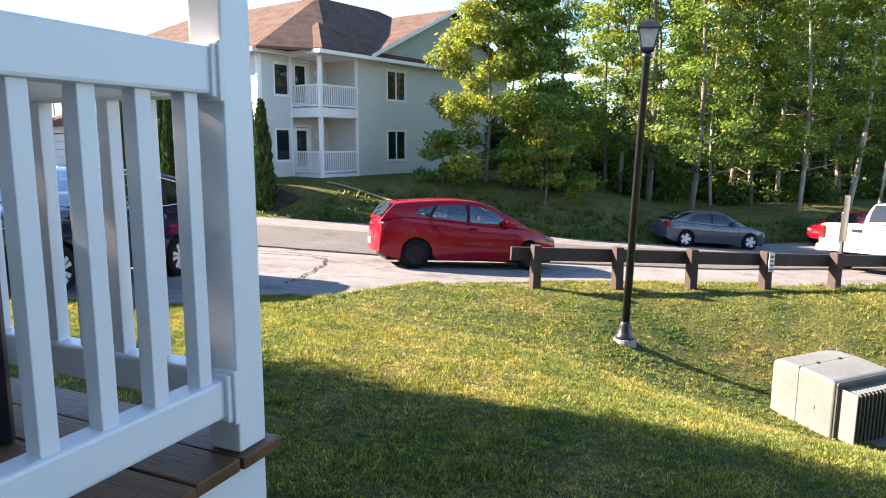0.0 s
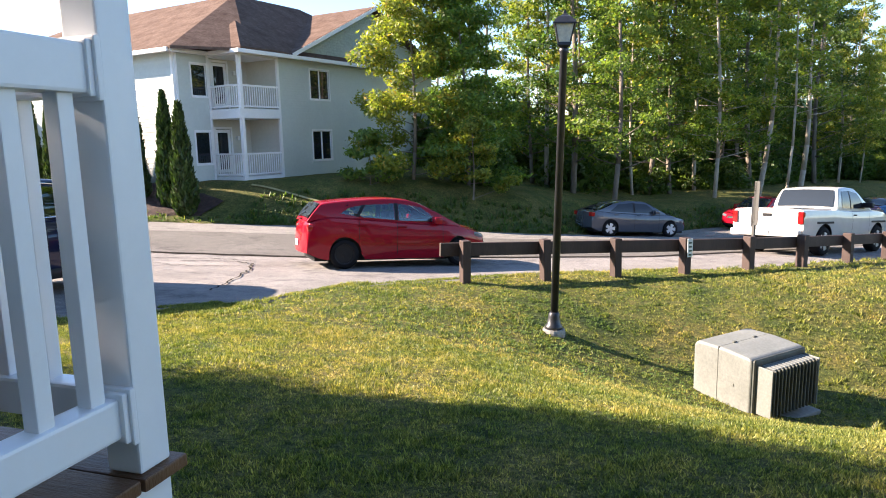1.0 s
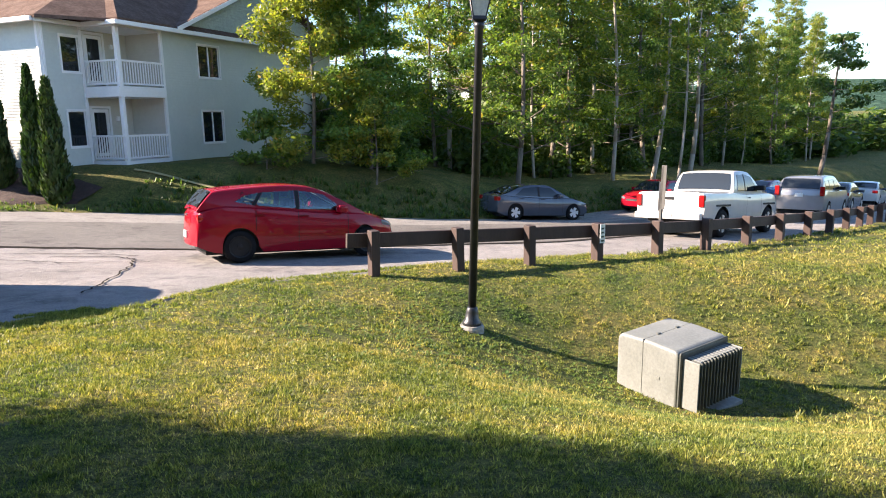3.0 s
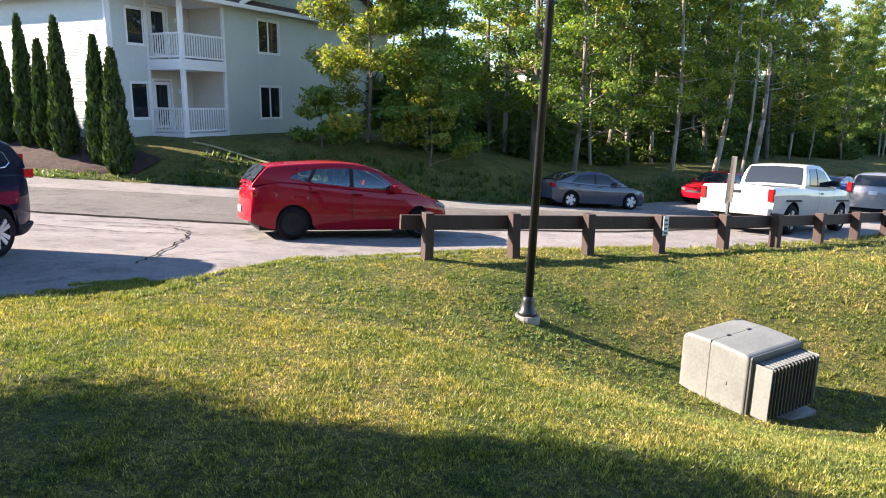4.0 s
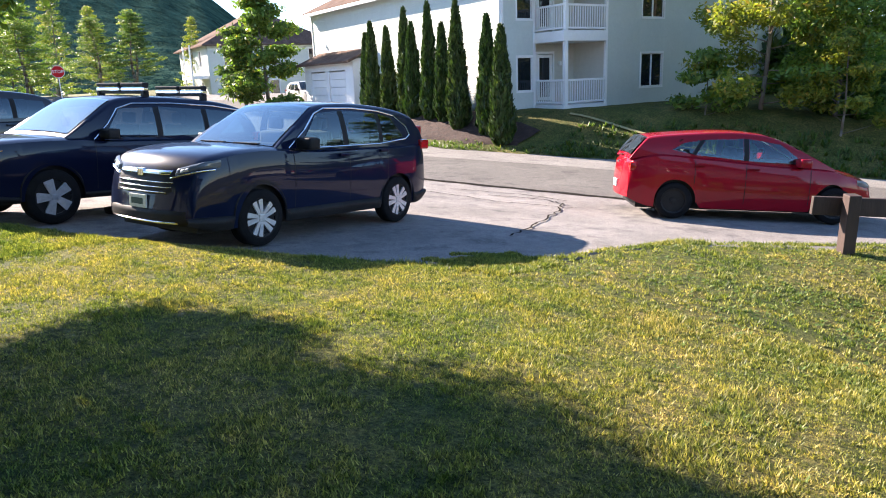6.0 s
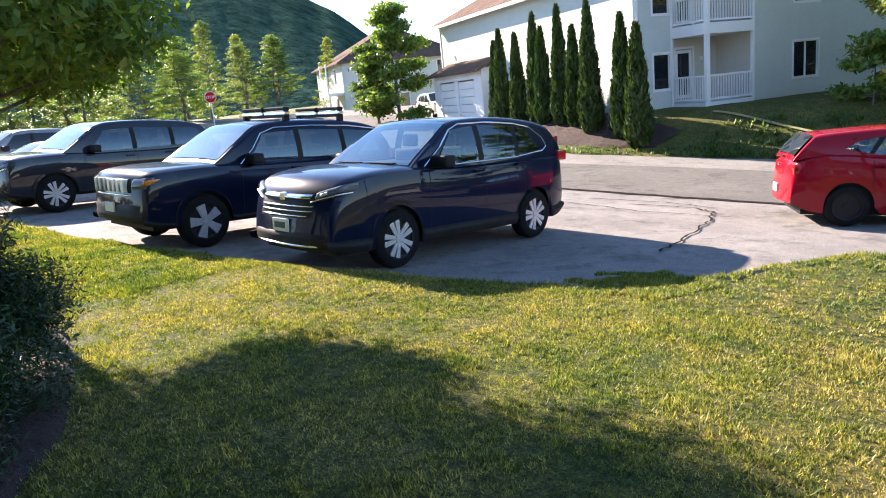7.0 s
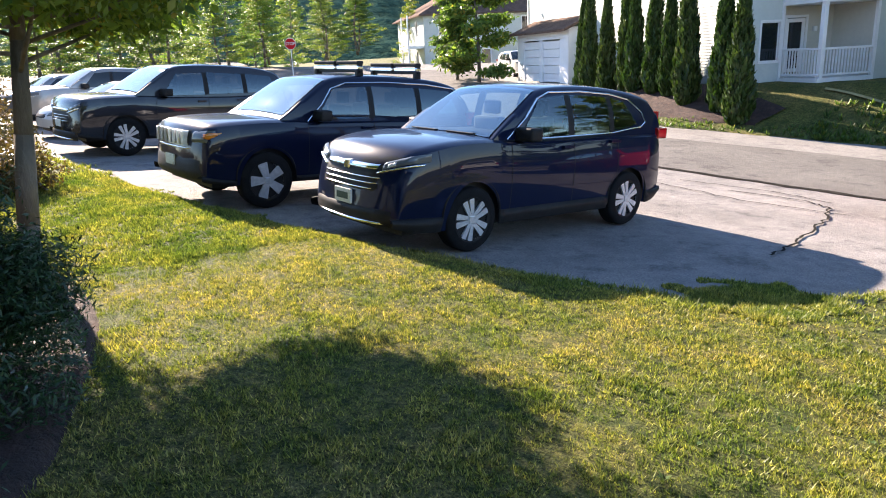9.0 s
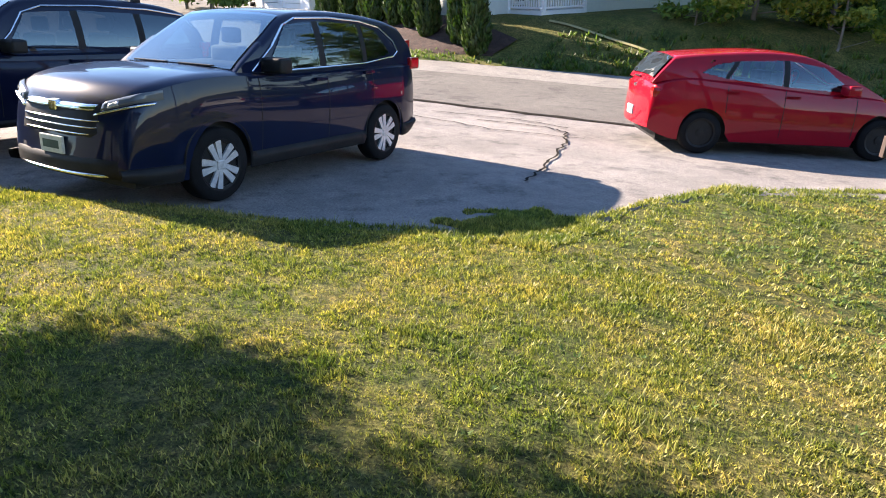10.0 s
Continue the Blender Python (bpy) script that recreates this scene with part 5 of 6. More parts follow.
# the pickup: its cab stands ahead of a bed that only looks open
P_TRUCK = dict(bow_f=0.12, bow_r=0.02, W=2.0, wb=3.20, r=0.385, sill=0.46, spokes=5, crease=0.6, round_f=0.08, round_r=0.01, tyre_w=0.26, arch=0.09, tuck=0.78, cladding=0,
    top=[(-2.75, 1.22), (-2.74, 1.24), (-0.9, 1.25), (-0.55, 1.22), (0.6, 1.20), (1.1, 1.21), (1.5, 1.22), (2.2, 1.17), (2.45, 1.08), (2.50, 0.7)],
    roof=[(-0.78, 1.22), (-0.70, 1.55), (-0.55, 1.82), (-0.1, 1.87), (0.35, 1.85), (0.6, 1.74), (1.0, 1.42), (1.3, 1.22)],
    screen=(0.55, 1.22), rear_glass=(-0.76, -0.60),
    windows=[((0.02, 0.85, 0.02, 0.48), ((1.27, 1.26), (1.76, 1.70))), ((-0.52, -0.05, -0.45, -0.05), ((1.28, 1.27), (1.74, 1.76)))],
    mirror=(0.80, 1.35), handles=[(0.12, 1.08)], door_gaps=[(-0.03, 0.55, 1.2), (1.02, 0.6, 1.18)], mirror_mat=M_PLASTIC, handle_mat=M_PLASTIC, sweep=0,
    front=[("grille", (-0.5, 0.5), (0.80, 1.02), M_CHROME, 0.02, 0.0)],
    # bed_floor_shadow: a dark sheet on the closed body, for the shade inside the bed
    boxes=[("tail_lamp", (-2.78, 0.84, 0.86), (-2.66, 0.985, 1.18), M_REDLENS, 0.02), ("rear_bumper", (-2.93, -0.95, 0.52), (-2.74, 0.95, 0.70), M_WHITE, 0.03), ("bed_floor_shadow", (-2.6, -0.78, 1.24), (-0.9, 0.78, 1.262), M_PLASTIC, 0.0),
           ("tailgate_handle", (-2.775, -0.12, 1.05), (-2.74, 0.12, 1.12), M_PLASTIC, 0.006), ("number_plate", (-2.95, -0.155, 0.56), (-2.93, 0.155, 0.68), M_PLATE, 0.004),
           ("arch_flare", (1.14, 0.97, 0.86), (2.06, 1.015, 0.92), M_PLASTIC, 0.02), ("arch_flare", (-2.06, 0.97, 0.86), (-1.14, 1.015, 0.92), M_PLASTIC, 0.02)])
truck = vehicle("pickup_truck", "white pickup truck parked along the road", stand(7.25, 20.6, 44, 3.2), M_WHITE, P_TRUCK, "pickup")
P_VAN = dict(P_JEEP, see_in=False, glass=M_GLASS, screen_glass=M_GLASS, W=1.98, wb=3.08, r=0.34, sill=0.22, trim=None, cladding=0, spokes=5, round_r=0.06, boxes=[("tail_lamp", (-2.42, 0.78, 0.95), (-2.3, 0.96, 1.35), M_REDLENS, 0.02), ("number_plate", (-2.45, -0.155, 0.9), (-2.42, 0.155, 1.05), M_PLATE, 0.004)], front=[])
vehicle("minivan", "silver minivan parked further down the road", stand(15.6, 30.6, 49, 3.08), M_SILVER, P_VAN, "minivan")
vehicle("sedan", "dark sedan parked down the road", stand(19.6, 35.6, 50, 2.7), M_GREY, P_SEDAN)
vehicle("sedan", "pale sedan parked down the road", stand(24.5, 41.2, 51, 2.7), M_WHITE, P_SEDAN)


# ---- plants ----
def leaf_cloud(clumps, count, size, flat=0.5, seed=0, inner=0.35, slim=0.45):
    """Many small folded leaves, spread over the outer part of soft clumps (centre, radii)."""
    rng = np.random.default_rng(seed)
    vol = np.array([c[1][0] * c[1][1] * c[1][2] for c in clumps]) ** 0.75
    pick = rng.choice(len(clumps), count, p=vol / vol.sum())
    cen = np.array([c[0] for c in clumps])[pick]
    rad = np.array([c[1] for c in clumps])[pick]
    d = rng.normal(size=(count, 3))
    d /= np.linalg.norm(d, axis=1)[:, None]
    far = (inner + (1 - inner) * rng.random(count) ** 0.5)[:, None] * (1 + 0.18 * rng.normal(size=(count, 1)))
    pos = cen + d * rad * far
    nrm = d * 0.6 + rng.normal(size=(count, 3)) * 0.7 + np.array([0, 0, flat])
    nrm /= np.linalg.norm(nrm, axis=1)[:, None]
    a = np.cross(nrm, rng.normal(size=(count, 3)))
    a /= np.linalg.norm(a, axis=1)[:, None]
    b = np.cross(nrm, a)
    s = size * (0.6 + 0.8 * rng.random((count, 1)))
    v = np.stack([pos - a * s, pos - b * s * slim + nrm * s * 0.1, pos + a * s * 1.1, pos + b * s * slim + nrm * s * 0.1], 1).reshape(-1, 3)
    return v


def quads_mesh(name, v, material, parent=None, label=""):
    n = len(v) // 4
    me = bpy.data.meshes.new(name)
    me.vertices.add(len(v))
    me.vertices.foreach_set("co", np.ascontiguousarray(v, np.float32).ravel())
    me.loops.add(4 * n)
    me.loops.foreach_set("vertex_index", np.arange(4 * n, dtype=np.int32))
    me.polygons.add(n)
    me.polygons.foreach_set("loop_start", np.arange(0, 4 * n, 4, dtype=np.int32))
    me.materials.append(material)
    me.update(calc_edges=True)
    ob = new(name, me)
    ob.parent = parent
    if label:
        ob["label"] = label
    return ob


def branching(bm, base, height, r, rng, limbs=9, start=0.35, reach=0.28, lean=(0, 0), sides=8):
    """A tapered, slightly bent trunk with limbs. Returns the limbs' ends."""
    ends, pts = [], []
    p = Vector(base)
    steps = 7
    for k in range(steps + 1):
        f = k / steps
        q = Vector(base) + Vector((lean[0] * f + 0.015 * height * math.sin(f * 5 + lean[1]), lean[1] * f + 0.012 * height * math.cos(f * 4 + lean[0]) - 0.012 * height, height * f))
        pts.append(q)
    for k in range(steps):
        add_tube(bm, pts[k], pts[k + 1], r * (1 - 0.85 * k / steps), r * (1 - 0.85 * (k + 1) / steps), sides)
    for k in range(limbs):
        f = start + (0.97 - start) * k / max(1, limbs - 1)
        i = min(steps - 1, int(f * steps))
        o = pts[i].lerp(pts[i + 1], f * steps - i)
        a = k * 2.4 + rng.uniform(-0.5, 0.5)
        ln = reach * height * (1.15 - f) * rng.uniform(0.7, 1.2)
        e = o + Vector((math.cos(a) * ln, math.sin(a) * ln, ln * rng.uniform(0.05, 0.55)))
        mid = o.lerp(e, 0.5) + Vector((0, 0, -0.06 * ln))
        rr = r * (1 - 0.85 * f) * 0.32
        add_tube(bm, o, mid, rr, rr * 0.7, 5)
        add_tube(bm, mid, e, rr * 0.7, rr * 0.25, 5)
        ends += [mid.lerp(e, 0.4), e]
    ends.append(pts[-1])
    return ends


def make_tree(name, label, m, height, r, crown_r, start, count, leaf, bark, leaves, seed, lean=(0, 0), reach=0.26, limbs=24, squash=0.45):
    rng = random.Random(seed)
    tree = thing(name, m, label, "tree")
    bm = bmesh.new()
    ends = branching(bm, (0, 0, -0.3), height, r, rng, limbs, start, reach, lean)
    part("trunk", bm, bark, tree, "", True)
    clumps = [(tuple(e), (crown_r * rng.uniform(0.55, 1.1), crown_r * rng.uniform(0.55, 1.1), crown_r * squash * rng.uniform(0.5, 1.0))) for e in ends]
    quads_mesh("crown", leaf_cloud(clumps, count, leaf, 0.5, seed), leaves, tree)
    return tree


# variants of woodland trees, then their copies
WOOD = [
    make_tree("maple_tree", "tall slim woodland maple with an uneven green crown", pose(2.6, 33.0, bank_z(2.6, 33.0)), 15.0, 0.13, 0.72, 0.12, 10500, 0.098, M_BARK, M_LEAF, 11, (0.3, 0.2), 0.17, 44, 0.6),
    make_tree("ash_tree", "tall woodland tree with yellow-green leaves and a pale trunk", pose(8.4, 38.0, bank_z(8.4, 38.0)), 17.0, 0.12, 0.70, 0.14, 10500, 0.098, M_PALEBARK, M_LEAF2, 12, (-0.4, 0.1), 0.15, 46, 0.6),
    make_tree("maple_tree", "dark woodland tree behind the grass verge", pose(5.4, 40.5, bank_z(5.4, 40.5)), 18.0, 0.16, 0.75, 0.10, 10500, 0.105, M_BARK, M_LEAF3, 13, (0.2, -0.3), 0.16, 48, 0.6),
    make_tree("birch_tree", "thin pale-trunked tree with sparse leaves", pose(11.5, 37.0, bank_z(11.5, 37.0)), 14.0, 0.085, 0.9, 0.40, 4200, 0.11, M_PALEBARK, M_LEAF2, 14, (0.6, 0.2), 0.2),
]
wr = random.Random(5)
spots = []
for k in range(40):
    x = -5.5 + 44 * (k % 20) / 19 + wr.uniform(-0.6, 0.6)
    row = k // 20
    y = lerp_table(FAR_EDGE, x) + (5.5 if row == 0 else 12) + wr.uniform(0, 6) + (2.5 if x > 6 else 0)
    spots.append((x, y))
for k in range(28):
    x = -9 + 70 * k / 27 + wr.uniform(-0.8, 0.8)
    spots.append((x, max(41.0, lerp_table(FAR_EDGE, x) + 20) + wr.uniform(0, 8)))
spots += [(35, 64), (41, 73), (32, 61), (46, 80), (38, 70)]
for k, (x, y) in enumerate(spots):
    src = WOOD[wr.choice((0, 0, 1, 1, 2, 2, 3))]
    if math.atan2(x + 0.9, y) > radians(28):
        continue
    if x < -1 and y < 42 and -13.38 + (y - 27.44) * 0.404 > x - 7.0:
        continue
    s = wr.uniform(0.78, 1.15) * (0.82 if math.atan2(x + 0.9, y) > radians(21) else 1.0)
    t = copy_thing(src, pose(x, y, bank_z(x, y), 0, 0, wr.uniform(0, 360)))
    t.scale = (s, s, s * wr.uniform(0.95, 1.1))
# undergrowth at the edge of the wood
SHRUB = thing("shrub", pose(-3.5, 31.0, bank_z(-3.5, 31.0)), "dark leafy undergrowth at the edge of the wood", "shrub", "undergrowth")
quads_mesh("leaves", leaf_cloud([((wr.uniform(-1.4, 1.4), wr.uniform(-0.9, 0.9), wr.uniform(0.3, 1.5)), (0.7, 0.7, 0.55)) for k in range(10)], 1500, 0.15, 0.5, 21), M_LEAF3, SHRUB)
bm = bmesh.new()
for k in range(7):
    add_tube(bm, (wr.uniform(-0.3, 0.3), wr.uniform(-0.2, 0.2), -0.1), (wr.uniform(-1.2, 1.2), wr.uniform(-0.7, 0.7), wr.uniform(0.8, 1.5)), 0.025, 0.01, 5)
part("branchwork", bm, M_BARK, SHRUB)
for k in range(26):
    x = -7 + 36 * k / 25 + wr.uniform(-0.7, 0.7)
    y = lerp_table(FAR_EDGE, x) + wr.uniform(9, 17)
    t = copy_thing(SHRUB, pose(x, y, bank_z(x, y), 0, 0, wr.uniform(0, 360)))
    s = wr.uniform(0.7, 1.5)
    t.scale = (s, s, s)

for k in range(34):
    x = -6 + 52 * k / 33 + wr.uniform(-0.8, 0.8)
    y = max(40.0, lerp_table(FAR_EDGE, x) + 17) + wr.uniform(0, 5)
    t = copy_thing(SHRUB, pose(x, y, bank_z(x, y), 0, 0, wr.uniform(0, 360)))
    s = wr.uniform(1.5, 2.3)
    t.scale = (s, s, s * wr.uniform(1.0, 1.5))

for k in range(12):
    x, y = 38 + 5.5 * k + wr.uniform(-1, 1), 78 + 4.5 * k + wr.uniform(-2, 2)
    copy_thing(SHRUB, pose(x, y, bank_z(x, y), 0, 0, wr.uniform(0, 360))).scale = (4.0, 4.0, 2.6)

# leafy maples that stand in front of the house's end wall
make_tree("pale_tree", "tall leaning pale-barked tree with a high crown", pose(10.9, 39.0, bank_z(10.9, 39.0)), 15.5, 0.15, 1.2, 0.62, 2600, 0.16, M_PALEBARK, M_LEAF2, 25, (0.9, 0.0), 0.18, 9)
dead = thing("dead_tree", pose(14.4, 43.0, bank_z(14.4, 43.0)), "bare dead tree with pale forked limbs", "tree")
bm = bmesh.new()
branching(bm, (0, 0, -0.3), 10.5, 0.17, random.Random(4), 14, 0.45, 0.24, (0.5, 0.2))
part("trunk", bm, M_PALEBARK, dead, "", True)
make_tree("spreading_tree", "lone spreading tree with open flat-topped foliage", pose(24.5, 47.5, bank_z(24.5, 47.5)), 11.0, 0.2, 1.1, 0.45, 3600, 0.15, M_BARK, M_LEAF3, 26, (1.8, 0.4), 0.42, 12, 0.35)
make_tree("young_maple", "young maple with sunlit yellow-green leaves by the house", pose(-6.3, 28.6, bank_z(-6.3, 28.6)), 10.5, 0.09, 0.85, 0.05, 24000, 0.092, M_BARK, M_LEAF2, 31, (0.2, 0.1), 0.22, 42, 0.55)
make_tree("young_maple", "young maple with low spreading branches by the road", pose(-4.0, 29.5, bank_z(-4.0, 29.5)), 9.5, 0.09, 0.85, 0.04, 24000, 0.092, M_BARK, M_LEAF, 32, (-0.2, 0.2), 0.24, 40, 0.55)
make_tree("young_maple", "low leafy sapling at the edge of the verge", pose(-3.6, 27.6, bank_z(-3.6, 27.6)), 3.6, 0.05, 0.55, 0.10, 5000, 0.075, M_BARK, M_LEAF2, 33, (0.1, 0.2), 0.42, 9)
make_tree("young_maple", "low leafy sapling beside the house's foundation", pose(-7.9, 27.3, bank_z(-7.9, 27.3)), 2.4, 0.04, 0.6, 0.12, 2000, 0.10, M_BARK, M_LEAF, 34, (0.1, 0.2), 0.45, 8)


def arborvitae(x, y, z, height, width, seed):
    """A narrow column of flat upright sprays round a thin stem."""
    t = thing("arborvitae", pose(x, y, z), "narrow dark green arborvitae in the mulched bed", "shrub", "row of arborvitae")
    rng = np.random.default_rng(seed)
    n = 3600
    h = rng.random(n) ** 1.15
    rad = width * np.minimum(1.0, (h + 0.05) / 0.16) ** 0.5 * (1 - h) ** 0.62 * (0.72 + 0.33 * rng.random(n))
    ang = rng.random(n) * 2 * math.pi
    rad *= 1 + 0.10 * np.sin(ang * 3 + h * 17 + seed) + 0.07 * np.sin(ang * 5 - h * 31)
    pos = np.stack([rad * np.cos(ang), rad * np.sin(ang), 0.06 + h * height], 1)
    up = np.stack([0.35 * np.cos(ang), 0.35 * np.sin(ang), np.ones(n)], 1) + 0.25 * rng.normal(size=(n, 3))
    up /= np.linalg.norm(up, axis=1)[:, None]
    a2 = ang + rng.normal(size=n) * 0.9
    side = np.stack([-np.sin(a2), np.cos(a2), np.zeros(n)], 1)
    s = (0.075 + 0.06 * rng.random(n))[:, None]
    v = np.stack([pos - up * s, pos - side * s * 0.55, pos + up * s * 1.5, pos + side * s * 0.55], 1).reshape(-1, 3)
    quads_mesh("sprays", v, M_CEDAR, t)
    prof = [(0.02, 0.0), (width * 0.55, 0.12)] + [(width * 0.78 * (1 - k / 8) ** 0.62, height * (0.1 + 0.85 * k / 8)) for k in range(8)] + [(0.0, height * 0.95)]
    part("core", lathe(prof, 12), M_YEW, t, "", True)
    return t


for k, (b, h, w) in enumerate(((0.42, 3.1, 0.52), (-0.56, 3.55, 0.50), (-2.2, 4.2, 0.50), (-3.6, 3.5, 0.42), (-4.55, 4.4, 0.44), (-5.65, 3.7, 0.44), (-6.7, 4.4, 0.46), (-8.0, 3.7, 0.46), (-9.5, 4.05, 0.48), (-10.5, 3.6, 0.46))):
    p = to_house(-3.6 + 0.15 * math.sin(k * 2.3), b, 0)
    arborvitae(p.x, p.y, ground_z(p.x, p.y) - 0.03, h + 0.72 - ground_z(p.x, p.y), w, 40 + k)

# ---- mulch bed, edging plants and the verge ----
rows = []
for k in range(61):
    b = -13 + 14.0 * k / 60
    a = -3.0
    while a > -7.5 and (lambda q: q.y > lerp_table(FAR_EDGE, q.x) + 0.7)(to_house(a - 0.1, b, 0)):
        a -= 0.1
    a += 0.25 * noise.noise((b * 0.8, 0, 0))
    row = []
    for i in range(13):
        p = to_house(a + (-2.1 - a) * i / 12, b, 0)
        row.append((p.x, p.y, ground_z(p.x, p.y) + 0.07 + 0.05 * noise.noise((p.x * 3, p.y * 3, 1)) - (0.12 if i in (0, 12) else 0)))
    rows.append(row)
bed = tagged(part("mulch_bed", grid(rows), M_MULCH, smooth_shade=True), "dark bark mulch bed below the arborvitae", "flower bed", kind="structure")
vr = np.random.default_rng(8)


def tuft_field(name, label, points, size, material, category="plants", rise=1.1, spread=1.0):
    v = []
    for x, y, z in points:
        k = vr.integers(5, 9)
        a = vr.random(k) * 6.28
        for t in a:
            d = np.array([math.cos(t), math.sin(t), rise + spread * vr.random()])
            s = np.array([-math.sin(t), math.cos(t), 0.0]) * size * 0.28
            o = np.array([x, y, z]) + np.array([math.cos(t), math.sin(t), 0]) * size * 0.4
            e = o + d * size * (0.6 + 0.7 * vr.random())
            v += [o - s, o + s, e + s * 0.3, e - s * 0.3]
    ob = quads_mesh(name, np.array(v), material)
    return tagged(ob, label, category, kind="stuff")


pts = []
for k in range(330):
    x = vr.uniform(-24, -8)
    y = lerp_table(FAR_EDGE, x) + 0.05 + vr.random() ** 1.5 * 0.9
    pts.append((x, y, ground_z(x, y)))
tuft_field("verge_plants", "low straggling plants along the road's far edge", pts, 0.06, M_LEAF3)
pts = []
for k in range(1500):
    x = vr.uniform(-12, 24)
    y = lerp_table(FAR_EDGE, x) + 0.1 + vr.random() ** 1.5 * 2.5
    pts.append((x, y, ground_z(x, y)))
tuft_field("verge_grass", "rough grass along the road's far edge", pts, 0.10, M_LEAF3)

pts = []
while len(pts) < 2600:
    x, y = vr.normal(-0.4, 1.7), vr.normal(8.9, 1.5)
    if y < lerp_table(NEAR_EDGE, x) - 0.2 and noise.noise((x * 1.3, y * 1.3, 6)) > -0.12:
        pts.append((x, y, ground_z(x, y)))
tuft_field("clover_patch", "patches of broad-leaved weeds and clover in the lawn", pts, 0.026, M_CLOVER, rise=0.25, spread=0.6)

# narrow pale edging that slants down the bank
rows = []
for k in range(13):
    x, y = -12.7 + 5.2 * k / 12, 26.45 - 1.25 * k / 12 + 0.03 * math.sin(k)
    rows.append([(x, y - 0.07, ground_z(x, y) + 0.03), (x, y - 0.03, ground_z(x, y) + 0.09), (x, y + 0.03, ground_z(x, y) + 0.09), (x, y + 0.07, ground_z(x, y) + 0.03)])
tagged(part("path_edging", grid(rows), M_STRAW, smooth_shade=True), "narrow straw-coloured edging down the grass bank", "path edge", kind="structure")

# ---- the yew, small trees and bed beside the lawn ----
bush = thing("yew_bush", pose(-6.45, 1.62, lawn_z(-6.45, 1.62)), "large dense dark green yew bush", "bush")
br = random.Random(3)
cl = []
for k in range(95):
    a, f = br.uniform(0, 6.28), br.random() ** 0.5
    h = br.uniform(0.05, 1.30)
    f = max(f, 0.85) if h < 0.6 else f
    rr = 1.10 * math.sqrt(max(0.05, 1 - (h / 1.6) ** 2)) * f
    cl.append(((rr * math.cos(a) * 1.12, rr * math.sin(a) * 0.84, h * 0.94), (0.30, 0.30, 0.27)))
rng = np.random.default_rng(77)
v = leaf_cloud(cl, 190000, 0.021, 0.7, 77, 0.45, 0.24)
quads_mesh("needles", v, M_YEW, bush)
bm = bmesh.new()
for k in range(16):
    a = br.uniform(0, 6.28)
    add_tube(bm, (0.15 * math.cos(a), 0.15 * math.sin(a), -0.1), (0.95 * math.cos(a), 0.75 * math.sin(a), br.uniform(0.5, 0.9)), 0.02, 0.006, 5)
part("branchwork", bm, M_BARK, bush)

make_tree("crab_apple_tree", "small leaning garden tree with dense dark leaves", pose(-9.2, 2.72, lawn_z(-9.2, 2.72)), 5.2, 0.10, 0.70, 0.38, 56000, 0.048, M_BARK, M_LEAF, 61, (0.15, 0.95), 0.50, 44, 0.6)
make_tree("crab_apple_tree", "small garden tree with a forked grey trunk", pose(-10.0, 2.47, lawn_z(-10.0, 2.47)), 5.5, 0.13, 0.70, 0.41, 52000, 0.048, M_BARK, M_LEAF, 62, (0.2, -0.8), 0.46, 44, 0.6)

# added mostly out of view: its crown keeps the sun off deck and lawn
make_tree("crab_apple_tree", "added tree behind the yew, mostly out of view, whose tall dense crown shades the deck", pose(-11.3, -0.3, lawn_z(-11.3, -0.3)), 9.2, 0.17, 1.1, 0.28, 62000, 0.085, M_BARK, M_LEAF, 63, (0.2, 0.2), 0.24, 34, 0.75)
bed_line = lambda x: 1.9 - 0.12 * (x + 7.7)
ring_rows = []
for k in range(49):
    t = 2 * math.pi * k / 48
    row = []
    for r in (0.03, 0.25, 0.5, 0.7, 0.85, 0.95, 1.02):
        x = -7.7 + 2.9 * r * math.cos(t)
        y = bed_line(x) + 1.05 * r * math.sin(t) * (1 + 0.05 * math.sin(5 * t))
        row.append((x, y, ground_z(x, y) + 0.045 - (0.07 if r > 1 else 0) + 0.035 * noise.noise((x * 5, y * 5, 9))))
    ring_rows.append(row)
tagged(part("mulch_bed", grid(ring_rows), M_MULCH, smooth_shade=True), "dark mulch under the yew bush", "flower bed", kind="structure")

M_RUSSET = foliage("russet_leaves", (0.035, 0.035, 0.014), (0.105, 0.070, 0.030), (0.20, 0.15, 0.045), 0.25)
barberry = thing("barberry_shrub", pose(-13.6, 3.3, lawn_z(-13.6, 3.3)), "low straggling shrub with russet and green leaves", "shrub", "shrubs along the car park")
quads_mesh("leaves", leaf_cloud([((br.uniform(-0.5, 0.5), br.uniform(-0.45, 0.45), br.uniform(0.15, 0.6)), (0.28, 0.28, 0.24)) for k in range(16)], 3600, 0.035, 0.4, 91), M_RUSSET, barberry)
bm = bmesh.new()
for k in range(9):
    add_tube(bm, (br.uniform(-0.1, 0.1), br.uniform(-0.1, 0.1), -0.05), (br.uniform(-0.5, 0.5), br.uniform(-0.45, 0.45), br.uniform(0.4, 0.75)), 0.014, 0.005, 5)
part("branchwork", bm, M_BARK, barberry)
